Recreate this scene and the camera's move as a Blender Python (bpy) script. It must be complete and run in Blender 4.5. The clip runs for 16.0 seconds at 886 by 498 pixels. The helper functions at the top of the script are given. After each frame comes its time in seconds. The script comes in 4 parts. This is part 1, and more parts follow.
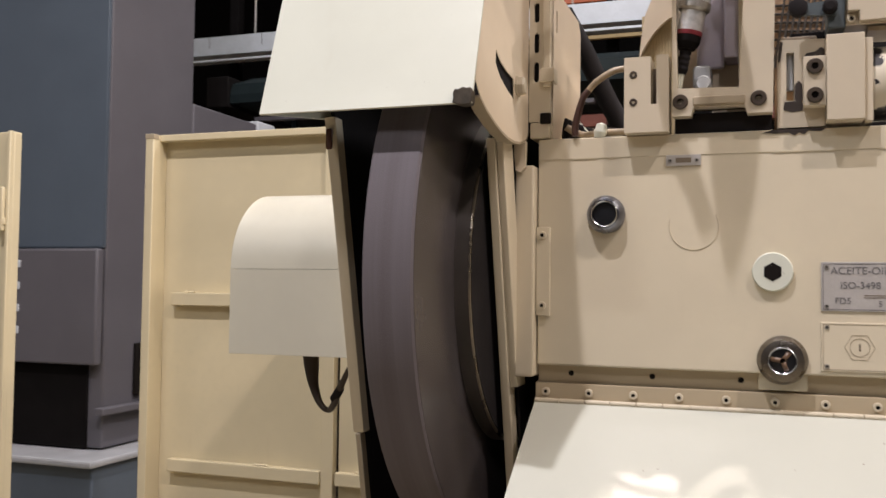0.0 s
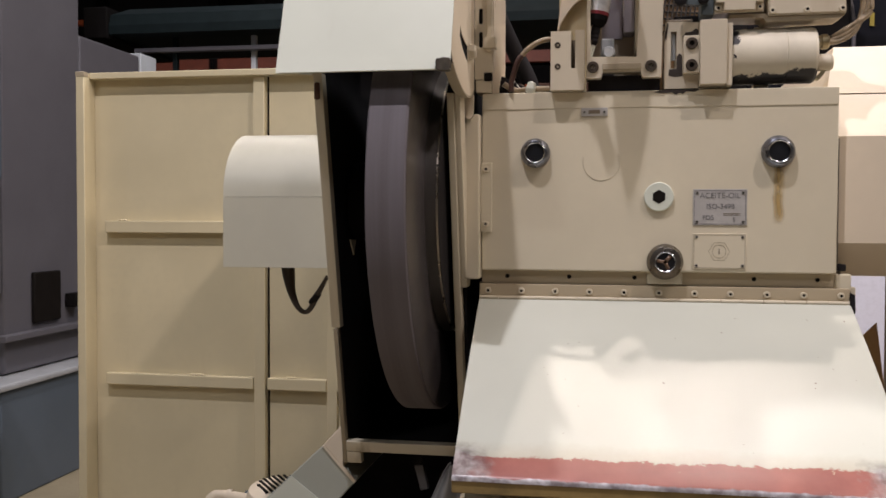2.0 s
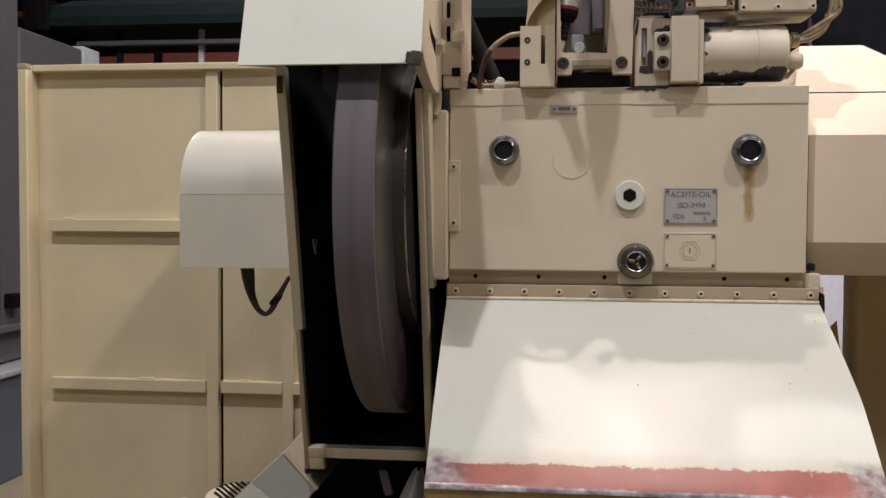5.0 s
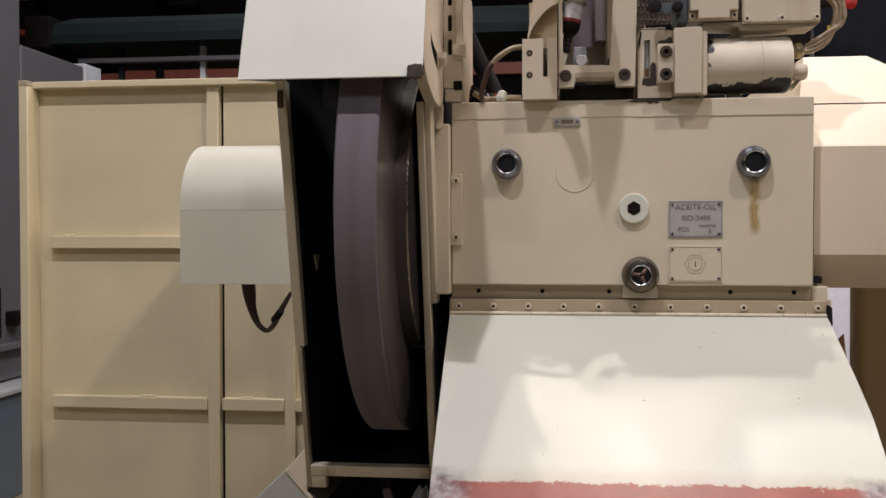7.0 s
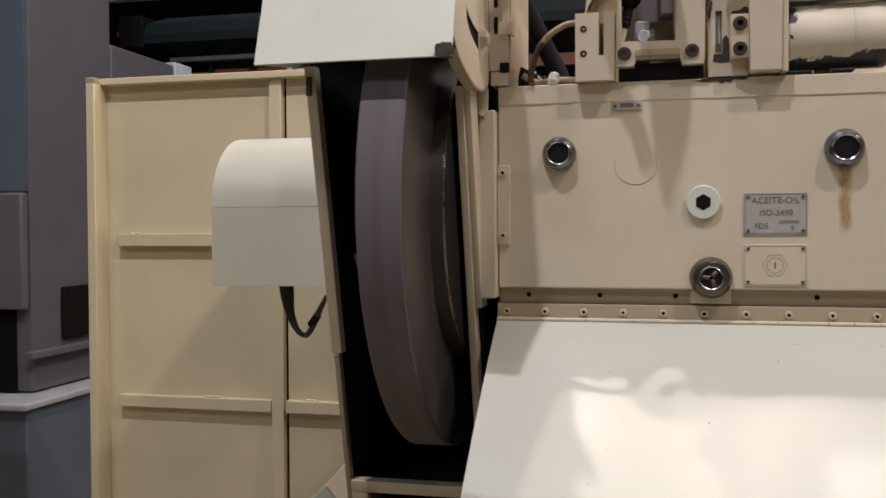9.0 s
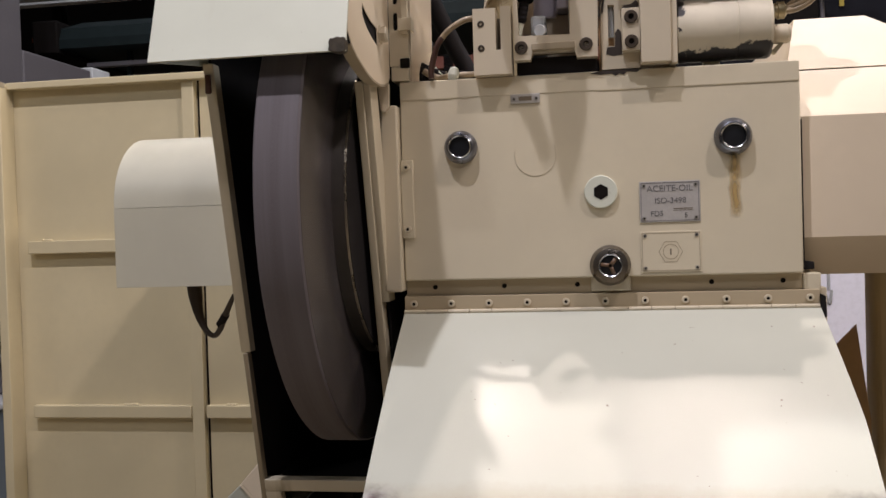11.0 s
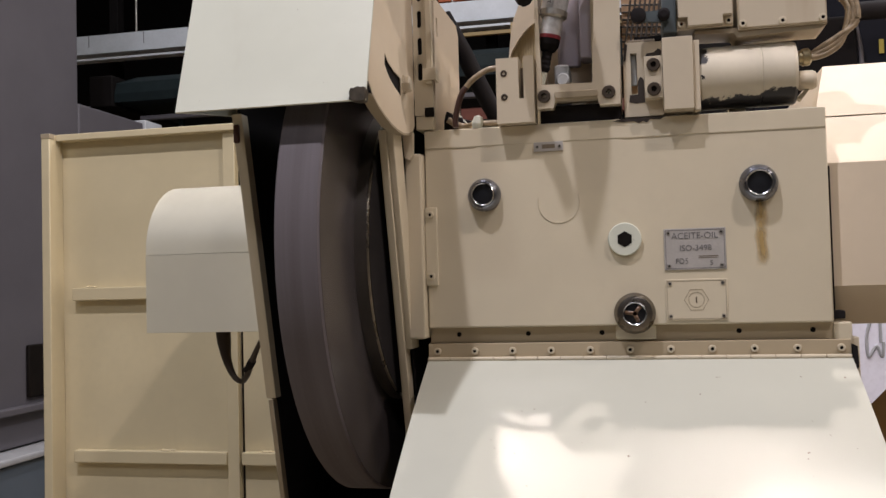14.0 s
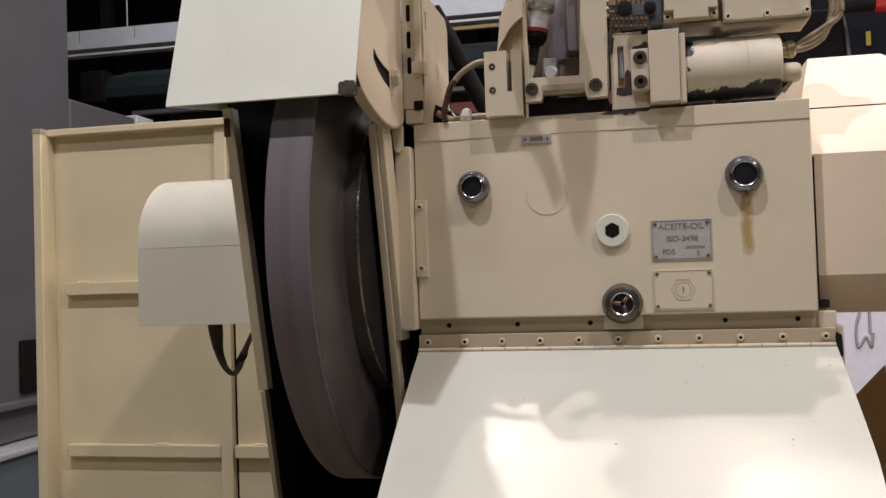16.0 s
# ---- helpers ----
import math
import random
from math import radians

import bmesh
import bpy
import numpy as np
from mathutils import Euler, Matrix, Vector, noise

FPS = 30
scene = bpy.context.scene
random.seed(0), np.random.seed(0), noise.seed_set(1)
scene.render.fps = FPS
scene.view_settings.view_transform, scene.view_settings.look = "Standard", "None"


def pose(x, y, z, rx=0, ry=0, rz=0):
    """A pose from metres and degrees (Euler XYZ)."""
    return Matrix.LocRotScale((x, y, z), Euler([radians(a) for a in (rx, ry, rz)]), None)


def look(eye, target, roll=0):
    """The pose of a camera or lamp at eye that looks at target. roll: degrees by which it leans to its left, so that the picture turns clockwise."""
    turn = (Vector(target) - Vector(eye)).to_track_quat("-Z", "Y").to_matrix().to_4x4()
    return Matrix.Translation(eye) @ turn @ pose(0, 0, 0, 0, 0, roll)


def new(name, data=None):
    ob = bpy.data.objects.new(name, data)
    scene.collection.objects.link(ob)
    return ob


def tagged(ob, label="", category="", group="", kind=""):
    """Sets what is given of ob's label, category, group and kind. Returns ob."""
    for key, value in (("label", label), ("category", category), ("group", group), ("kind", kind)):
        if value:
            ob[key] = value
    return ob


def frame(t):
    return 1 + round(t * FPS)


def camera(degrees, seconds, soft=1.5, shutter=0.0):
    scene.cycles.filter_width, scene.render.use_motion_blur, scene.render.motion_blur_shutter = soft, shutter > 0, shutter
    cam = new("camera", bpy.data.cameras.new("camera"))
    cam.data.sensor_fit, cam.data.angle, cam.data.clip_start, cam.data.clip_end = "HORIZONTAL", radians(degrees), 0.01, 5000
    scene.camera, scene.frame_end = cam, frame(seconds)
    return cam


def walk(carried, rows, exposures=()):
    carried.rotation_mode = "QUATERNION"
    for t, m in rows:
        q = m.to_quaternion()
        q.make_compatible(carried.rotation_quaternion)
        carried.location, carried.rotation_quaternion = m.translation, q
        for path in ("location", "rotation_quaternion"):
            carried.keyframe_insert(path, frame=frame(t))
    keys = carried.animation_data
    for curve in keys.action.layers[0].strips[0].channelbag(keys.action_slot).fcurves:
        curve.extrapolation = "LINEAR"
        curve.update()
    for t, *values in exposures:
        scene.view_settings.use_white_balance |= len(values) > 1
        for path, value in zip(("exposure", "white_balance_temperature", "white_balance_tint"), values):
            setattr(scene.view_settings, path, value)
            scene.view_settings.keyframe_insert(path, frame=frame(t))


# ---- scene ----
cam = camera(51.5, 16.0, shutter=0.4)
PATH = [
    (0, (0.086, 0.07, 1.462), (-0.572, 1.957, 1.548), 0.7),
    (0.5, (0.012, -0.074, 1.457), (-0.505, 1.858, 1.485), 0.2),
    (1, (-0.067, -0.257, 1.436), (-0.495, 1.696, 1.399), -0.5),
    (1.5, (-0.062, -0.361, 1.434), (-0.414, 1.608, 1.386), -0.0),
    (2, (-0.014, -0.382, 1.443), (-0.356, 1.588, 1.381), 0.2),
    (2.5, (-0.001, -0.383, 1.438), (-0.284, 1.595, 1.348), 1.0),
    (3, (-0.029, -0.373, 1.442), (-0.284, 1.608, 1.352), 0.8),
    (3.5, (-0.067, -0.363, 1.444), (-0.299, 1.622, 1.362), 0.4),
    (4, (-0.075, -0.356, 1.445), (-0.296, 1.631, 1.369), 0.4),
    (6.5, (-0.047, -0.318, 1.442), (-0.282, 1.668, 1.399), -0.0),
    (7, (-0.068, -0.319, 1.443), (-0.299, 1.668, 1.41), -0.1),
    (7.5, (-0.104, -0.299, 1.441), (-0.334, 1.687, 1.419), 0.0),
    (8, (-0.088, -0.268, 1.441), (-0.327, 1.718, 1.431), 0.1),
    (8.5, (-0.026, -0.184, 1.45), (-0.413, 1.778, 1.422), 0.1),
    (9, (0.023, -0.132, 1.448), (-0.434, 1.814, 1.405), -0.3),
    (9.5, (0.081, -0.122, 1.431), (-0.313, 1.838, 1.377), -0.4),
    (9.7, (0.052, -0.13, 1.45), (-0.212, 1.851, 1.382), -0.5),
    (11.8, (0.123, -0.135, 1.42), (-0.264, 1.827, 1.451), -2.1),
    (12, (0.132, -0.132, 1.42), (-0.272, 1.826, 1.469), -2.0),
    (12.5, (0.136, -0.13, 1.417), (-0.297, 1.822, 1.471), -2.1),
    (13, (0.138, -0.127, 1.419), (-0.272, 1.829, 1.492), -2.1),
    (13.5, (0.138, -0.138, 1.422), (-0.294, 1.813, 1.497), -1.6),
    (14, (0.133, -0.128, 1.423), (-0.294, 1.825, 1.497), -1.5),
    (14.5, (0.128, -0.132, 1.421), (-0.295, 1.821, 1.497), -1.2),
    (15, (0.132, -0.139, 1.417), (-0.288, 1.815, 1.491), -1.2),
    (15.5, (0.142, -0.143, 1.416), (-0.266, 1.814, 1.481), -1.6),
    (16, (0.143, -0.142, 1.418), (-0.27, 1.813, 1.479), -1.8),
]
walk(cam, [(t, look(eye, target, roll)) for t, eye, target, roll in PATH],
     exposures=[(0.0, 0.05, 6620, 10), (0.5, -0.05, 6650, 10), (1.0, -0.05, 6610, 10), (1.5, -0.23, 6560, 10), (2.0, -0.36, 6500, 10), (2.5, -0.41, 6500, 10), (3.5, -0.43, 6500, 10), (7.0, -0.40, 6490, 10), (8.5, -0.41, 6500, 10), (9.0, -0.44, 6500, 10), (9.5, -0.38, 6500, 10), (12.0, -0.41, 6440, 10), (12.5, -0.26, 6410, 10), (13.0, -0.30, 6440, 10), (14.0, -0.39, 6480, 10), (16.0, -0.39, 6500, 10)])

# ---- world and lights ----
world = bpy.data.worlds.new("hall_air")
world.use_nodes = True
world.node_tree.nodes["Background"].inputs[0].default_value = (0.75, 0.8, 0.9, 1)
world.node_tree.nodes["Background"].inputs[1].default_value = 0.05
scene.world = world


def lamp(name, at, target, size, power, colour):
    data = bpy.data.lights.new(name, "AREA")
    data.shape, data.size, data.energy, data.color = "DISK", size, power, colour
    ob = new(name, data)
    ob.matrix_world = look(at, target)
    return tagged(ob, "round high-bay lamp under the hall roof", "lamp", "high-bay lamps", "structure")


LAMP_Z = 6.0
for at, target, size, power, colour in (
    ((2.36, -0.3, LAMP_Z), (0.6, 0.6, 0), 0.12, 150, (1.0, 0.87, 0.835)),
    ((-0.9, -0.3, LAMP_Z), (-0.4, 0.6, 0), 0.10, 170, (1.0, 0.965, 1.06)),
    ((0.7, 2.3, LAMP_Z), (0.6, 1.8, 0), 0.10, 96, (1.0, 0.85, 0.77)),
    ((-0.90, 2.72, LAMP_Z), (0.2, 2.0, 0), 0.09, 112, (1.0, 0.87, 0.79)),
    ((1.2, -4.6, LAMP_Z), (0.2, 0.5, 0.5), 0.5, 62, (1.0, 0.93, 0.94)),
    ((-3.2, -3.6, LAMP_Z), (-1.5, 1.5, 0.5), 0.4, 62, (0.98, 0.97, 1.0)),
    ((-4.2, 1.2, LAMP_Z), (-3.6, 2.0, 0), 0.5, 34, (0.97, 0.95, 1.0)),
    ((2.1, 4.25, LAMP_Z), (1.8, 4.75, 1.0), 0.5, 190, (0.93, 0.94, 1.0)),
    ((5.2, 0.6, LAMP_Z), (1.0, 1.2, 1.0), 0.3, 125, (1.0, 0.86, 0.76)),
    ((-2.6, 5.0, LAMP_Z), (-2.6, 7.0, 2.0), 0.5, 55, (0.97, 0.97, 1.0)),
):
    lamp("high_bay_lamp", at, target, size, power, colour)

# ---- materials ----


class Nodes:
    """A node material with short ways to add and link nodes."""

    def __init__(self, name, rough=0.5, metal=0.0):
        self.mat = bpy.data.materials.new(name)
        self.mat.use_nodes = True
        self.tree = self.mat.node_tree
        self.bsdf = self.tree.nodes["Principled BSDF"]
        self.bsdf.inputs["Roughness"].default_value = rough
        self.bsdf.inputs["Metallic"].default_value = metal
        self.coord = self.tree.nodes.new("ShaderNodeTexCoord").outputs["Object"]

    def put(self, socket, value):
        if isinstance(value, bpy.types.NodeSocket):
            self.tree.links.new(value, socket)
        elif isinstance(value, tuple) and len(value) == 3 and socket.type == "RGBA":
            socket.default_value = (*value, 1)
        else:
            socket.default_value = value

    def noise(self, scale, detail=3.0, rough=0.55, stretch=None):
        vec = self.coord
        if stretch:
            m = self.tree.nodes.new("ShaderNodeMapping")
            m.inputs["Scale"].default_value = stretch
            self.put(m.inputs["Vector"], vec)
            vec = m.outputs[0]
        n = self.tree.nodes.new("ShaderNodeTexNoise")
        n.inputs["Scale"].default_value, n.inputs["Detail"].default_value, n.inputs["Roughness"].default_value = scale, detail, rough
        self.put(n.inputs["Vector"], vec)
        return n.outputs["Fac"]

    def ramp(self, value, lo, hi, a=0.0, b=1.0):
        m = self.tree.nodes.new("ShaderNodeMapRange")
        for k, v in zip(range(5), (value, lo, hi, a, b)):
            self.put(m.inputs[k], v)
        return m.outputs[0]

    def math(self, op, a, b=0.0):
        m = self.tree.nodes.new("ShaderNodeMath")
        m.operation = op
        self.put(m.inputs[0], a), self.put(m.inputs[1], b)
        return m.outputs[0]

    def mix(self, fac, a, b):
        m = self.tree.nodes.new("ShaderNodeMix")
        m.data_type = "RGBA"
        self.put(m.inputs[0], fac), self.put(m.inputs[6], a), self.put(m.inputs[7], b)
        return m.outputs[2]

    def axis(self, k):
        s = self.tree.nodes.new("ShaderNodeSeparateXYZ")
        self.put(s.inputs[0], self.coord)
        return s.outputs[k]

    def colour(self, value):
        self.put(self.bsdf.inputs["Base Color"], value)
        return self

    def rough(self, value):
        self.put(self.bsdf.inputs["Roughness"], value)
        return self

    def bump(self, height, strength=0.2, distance=0.002):
        b = self.tree.nodes.new("ShaderNodeBump")
        b.inputs["Strength"].default_value, b.inputs["Distance"].default_value = strength, distance
        self.put(b.inputs["Height"], height)
        self.put(self.bsdf.inputs["Normal"], b.outputs[0])
        return self


def scaled(c, k):
    return tuple(v * k for v in c)


def paint(name, base, rough=0.42, grime=(0.30, 0.20, 0.10), dirt=0.35, drips=True, specks=0.0):
    """Brushed machine enamel: soft mottling, oily drips, fine orange-peel relief."""
    n = Nodes(name, rough)
    c = n.mix(n.ramp(n.noise(3.5, 4), 0.35, 0.7), base, scaled(base, 0.90))
    c = n.mix(n.ramp(n.noise(38, 3), 0.45, 0.75, 0, 0.5), c, scaled(base, 0.93))
    if drips:
        run = n.math("MULTIPLY", n.ramp(n.noise(9, 4, 0.6, (1.6, 1.6, 0.16)), 0.60, 0.82), n.ramp(n.noise(2.2, 2), 0.40, 0.65))
        c = n.mix(n.math("MULTIPLY", run, dirt), c, grime)
    if specks:
        c = n.mix(n.ramp(n.noise(85, 2, 0.4), 0.76, 0.79, 0, specks), c, (0.12, 0.08, 0.05))
    n.colour(c).rough(n.ramp(n.noise(6, 3), 0.3, 0.7, rough - 0.06, rough + 0.08))
    n.bump(n.noise(140, 2), 0.10, 0.0006)
    return n.mat


def metal(name, base, rough=0.3, grain=60):
    n = Nodes(name, rough, 1.0)
    n.colour(n.mix(n.ramp(n.noise(grain, 4), 0.4, 0.75), base, scaled(base, 0.55)))
    n.rough(n.ramp(n.noise(grain * 0.5, 3), 0.3, 0.7, rough * 0.7, rough * 1.4))
    return n.mat


def plain(name, base, rough=0.6, spread=0.75, scale=12):
    n = Nodes(name, rough)
    if max(base) < 0.025:
        n.bsdf.inputs["Specular IOR Level"].default_value = 0.06
    c = n.mix(n.ramp(n.noise(scale, 4), 0.35, 0.7), base, scaled(base, spread))
    c = n.mix(n.ramp(n.noise(scale * 9, 2), 0.45, 0.7, 0, 0.5), c, scaled(base, 0.85))
    n.colour(c).bump(n.noise(scale * 10, 2), 0.15, 0.001)
    return n.mat


CREAM = (0.65, 0.58, 0.44)
M_PANEL = paint("cream_enamel", CREAM, 0.40)
M_GUARD = paint("cream_enamel_oily", (0.60, 0.53, 0.40), 0.46, grime=(0.17, 0.115, 0.055), dirt=1.0)
M_HOOD = paint("pale_cream_enamel", (0.645, 0.665, 0.575), 0.36, dirt=0.12, specks=0.5)
M_DOOR = paint("cream_sheet_enamel", (0.63, 0.55, 0.365), 0.42, dirt=0.25)
M_HOUSE = paint("cream_cover_enamel", (0.70, 0.60, 0.465), 0.42, dirt=0.15)
M_COVER = paint("cream_cover_box_enamel", (0.675, 0.645, 0.525), 0.38, dirt=0.1)
M_GRIMY = paint("grimy_enamel", (0.47, 0.385, 0.26), 0.5, (0.16, 0.10, 0.05), 0.9)
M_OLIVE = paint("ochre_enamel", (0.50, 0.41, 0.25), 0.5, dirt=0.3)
M_BOXES = paint("cream_cast_enamel", (0.565, 0.495, 0.38), 0.42, dirt=0.8)
M_EDGE = paint("worn_edge", (0.17, 0.135, 0.095), 0.6, (0.05, 0.04, 0.03), 0.8)
M_GREY = paint("grey_machine_enamel", (0.108, 0.104, 0.118), 0.38, (0.1, 0.1, 0.1), 0.3)
M_BLUE = paint("blue_grey_machine_enamel", (0.085, 0.108, 0.138), 0.34, (0.08, 0.08, 0.1), 0.3)
M_STEEL = metal("bright_steel", (0.72, 0.72, 0.73), 0.34)
M_STEEL.node_tree.nodes["Principled BSDF"].inputs["Metallic"].default_value = 0.6
M_CHROME = metal("turned_chrome", (0.50, 0.51, 0.54), 0.18, 25)
M_BEZEL = metal("blued_steel_bezel", (0.24, 0.25, 0.29), 0.26, 40)
M_BROWNED = metal("browned_steel_bezel", (0.25, 0.225, 0.195), 0.30, 40)
M_DULL = metal("dull_steel", (0.42, 0.40, 0.37), 0.45)
M_COPPER = plain("copper_star", (0.17, 0.10, 0.06), 0.35, 0.7, 50)
M_BRASSY = metal("yellowed_steel", (0.50, 0.43, 0.28), 0.42)
M_WORNRIM = metal("oily_rim_steel", (0.52, 0.47, 0.39), 0.30)
M_OILY = plain("oily_dark_steel", (0.055, 0.048, 0.044), 0.42, 0.6, 14)
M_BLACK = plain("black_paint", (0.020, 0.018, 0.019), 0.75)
M_HOLE = plain("dark_recess", (0.012, 0.010, 0.009), 0.6)
M_RUBBER = plain("brown_rubber", (0.035, 0.024, 0.018), 0.5)
M_BOLT = plain("greasy_bolt", (0.05, 0.035, 0.023), 0.4, 0.6, 60)
M_STAIN = paint("stained_enamel", (0.36, 0.30, 0.21), 0.5, (0.06, 0.05, 0.04), 0.9)
M_OCHRE = plain("ochre_strip", (0.29, 0.20, 0.075), 0.5, 0.6, 20)
M_HOSE = plain("greased_hose", (0.34, 0.26, 0.165), 0.4, 0.5, 60)
M_TEAL = plain("dark_teal_paint", (0.012, 0.018, 0.020), 0.5)
M_NAVY = plain("navy_black", (0.010, 0.011, 0.016), 0.5)
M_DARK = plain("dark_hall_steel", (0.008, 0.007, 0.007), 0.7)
M_ORANGE = plain("rack_orange", (0.36, 0.075, 0.018), 0.5)
M_DIMORANGE = plain("dim_rack_orange", (0.09, 0.026, 0.012), 0.6)
M_DULLRED = plain("dull_red_beam", (0.14, 0.032, 0.016), 0.6)
M_RUST = plain("rust_brown", (0.085, 0.032, 0.016), 0.65)
M_RIM = plain("worn_pale_rim", (0.36, 0.37, 0.39), 0.5, 0.8, 6)
M_TRAY = plain("white_tray", (0.55, 0.585, 0.63), 0.5, 0.85, 6)
M_WHITE = plain("white_card", (0.74, 0.74, 0.86), 0.6, 0.95, 4)
M_INK = plain("grey_ink", (0.17, 0.165, 0.17), 0.6)
M_RED = plain("red_plastic", (0.45, 0.02, 0.02), 0.4)
M_YELLOW = plain("yellow_label", (0.34, 0.28, 0.05), 0.5)
M_BLUEGREY = plain("blue_cast", (0.07, 0.09, 0.10), 0.5)
M_CONCRETE = plain("oily_concrete_floor", (0.30, 0.25, 0.165), 0.5, 0.8, 3)
M_WALL = plain("hall_wall", (0.20, 0.20, 0.21), 0.8, 0.85, 2)
M_ROOF = plain("hall_roof", (0.03, 0.03, 0.032), 0.8, 0.8, 2)


def wheel_material():
    n = Nodes("vitrified_abrasive", 0.8)
    bands = n.noise(46, 3, 0.6, (1, 0.02, 0.02))
    c = n.mix(n.ramp(bands, 0.3, 0.7), (0.138, 0.124, 0.140), (0.100, 0.086, 0.094))
    c = n.mix(n.ramp(n.noise(420, 2), 0.5, 0.75, 0, 0.5), c, (0.13, 0.12, 0.13))
    n.colour(c).bump(n.noise(500, 2), 0.25, 0.001)
    return n.mat


def flap_material():
    """Cream enamel rubbed through to red primer and bare steel along the lower lip."""
    n = Nodes("cream_enamel_worn_lip", 0.30)
    base = (0.54, 0.55, 0.48)
    c = n.mix(n.ramp(n.noise(3, 4), 0.35, 0.7), base, scaled(base, 0.93))
    c = n.mix(n.ramp(n.noise(95, 2, 0.4), 0.775, 0.79, 0, 0.7), c, (0.18, 0.12, 0.08))
    z = n.math("ADD", n.axis(2), n.math("MULTIPLY", n.math("SUBTRACT", n.noise(22, 5, 0.65), 0.5), 0.011))
    z = n.math("ADD", z, n.math("MULTIPLY", n.math("SUBTRACT", n.noise(5, 2), 0.5), 0.016))
    z = n.math("ADD", z, n.math("MULTIPLY", n.math("SUBTRACT", n.noise(75, 3, 0.6), 0.5), 0.010))
    stain = n.ramp(z, 1.060, 1.041, 0, 0.8)
    c = n.mix(stain, c, (0.44, 0.41, 0.32))
    red = n.ramp(z, 1.0415, 1.0395)
    flake = n.math("MULTIPLY", red, n.ramp(n.noise(60, 4), 0.69, 0.73))
    c = n.mix(red, c, n.mix(n.ramp(n.noise(14, 4), 0.35, 0.7), (0.31, 0.092, 0.068), (0.23, 0.062, 0.048)))
    c = n.mix(n.math("MULTIPLY", flake, 0.6), c, (0.6, 0.5, 0.36))
    ends = n.math("ABSOLUTE", n.math("SUBTRACT", n.axis(0), 0.103))
    bare = n.math("MULTIPLY", n.ramp(n.math("ADD", ends, n.math("MULTIPLY", n.noise(30, 4), 0.10)), 0.345, 0.385), n.ramp(z, 1.056, 1.042))
    edge = n.ramp(n.math("ADD", n.axis(2), n.math("MULTIPLY", n.math("SUBTRACT", n.noise(40, 4), 0.5), 0.008)), 1.0135, 1.0115)
    c = n.mix(n.math("MULTIPLY", bare, 0.85), c, n.mix(n.ramp(n.noise(38, 5), 0.40, 0.66), (0.11, 0.09, 0.09), (0.42, 0.40, 0.39)))
    worn = edge
    c = n.mix(worn, c, n.mix(n.ramp(n.noise(45, 5), 0.40, 0.66), (0.22, 0.19, 0.20), (0.58, 0.56, 0.60)))
    n.colour(c).rough(n.ramp(n.noise(5, 3), 0.3, 0.7, 0.29, 0.39))
    n.bump(n.noise(8, 3), 0.09, 0.004)
    return n.mat


def motor_material():
    """Cream motor barrel chipped to black along its underside."""
    n = Nodes("chipped_motor_enamel", 0.4)
    base = (0.66, 0.60, 0.48)
    low = n.math("ADD", n.axis(2), n.math("MULTIPLY", n.math("SUBTRACT", n.noise(34, 6, 0.7), 0.5), 0.05))
    chip = n.ramp(n.math("SUBTRACT", low, n.math("MULTIPLY", n.axis(0), 0.09)), 1.715, 1.7125)
    spots = n.math("MULTIPLY", n.ramp(n.noise(60, 4), 0.645, 0.655), n.ramp(n.axis(0), 0.275, 0.262))
    c = n.mix(n.ramp(n.noise(14, 4), 0.4, 0.7), base, scaled(base, 0.85))
    edge = n.math("ADD", n.axis(0), n.math("MULTIPLY", n.math("SUBTRACT", n.noise(45, 5, 0.7), 0.5), 0.05))
    blotch = n.math("MULTIPLY", n.ramp(edge, 0.256, 0.2545), n.ramp(n.axis(2), 1.796, 1.800))
    chip = n.math("MAXIMUM", chip, blotch)
    c = n.mix(n.math("MAXIMUM", chip, spots), c, (0.012, 0.011, 0.014))
    n.colour(c).bump(n.math("SUBTRACT", 1.0, chip), 0.3, 0.001)
    return n.mat


def rust_drip_material():
    n = Nodes("oil_stain", 0.4)
    c = n.mix(n.ramp(n.noise(40, 4), 0.35, 0.7), (0.50, 0.34, 0.12), (0.58, 0.45, 0.24))
    wander = n.math("ADD", n.axis(0), n.math("MULTIPLY", n.math("SUBTRACT", n.noise(28, 3), 0.5), 0.012))
    across = n.ramp(n.math("ABSOLUTE", n.math("SUBTRACT", wander, 0.3365)), 0.0125, 0.001)
    down = n.ramp(n.axis(2), 1.437, 1.462)
    n.put(n.bsdf.inputs["Alpha"], n.math("MULTIPLY", n.math("MULTIPLY", across, down), n.ramp(n.noise(55, 3), 0.25, 0.6, 0.30, 0.62)))
    return n.colour(c).mat


M_WHEEL, M_FLAP, M_MOTOR, M_DRIP = wheel_material(), flap_material(), motor_material(), rust_drip_material()
M_GLASS = Nodes("clear_cover", 0.05)
M_GLASS.bsdf.inputs["Transmission Weight"].default_value = 1.0
M_GLASS.bsdf.inputs["Base Color"].default_value = (0.93, 0.92, 0.93, 1)
M_GLASS = M_GLASS.mat
M_SIGHT = Nodes("sight_glass_dark", 0.30).colour((0.010, 0.011, 0.014)).mat
M_PLATE = plain("engraved_aluminium", (0.44, 0.42, 0.40), 0.4, 0.85, 30)
M_VIOLET = plain("violet_cover", (0.60, 0.57, 0.68), 0.2, 0.85, 8)

# ---- mesh helpers ----
ROUND = []  # meshes swept as round hoses, shaded smooth


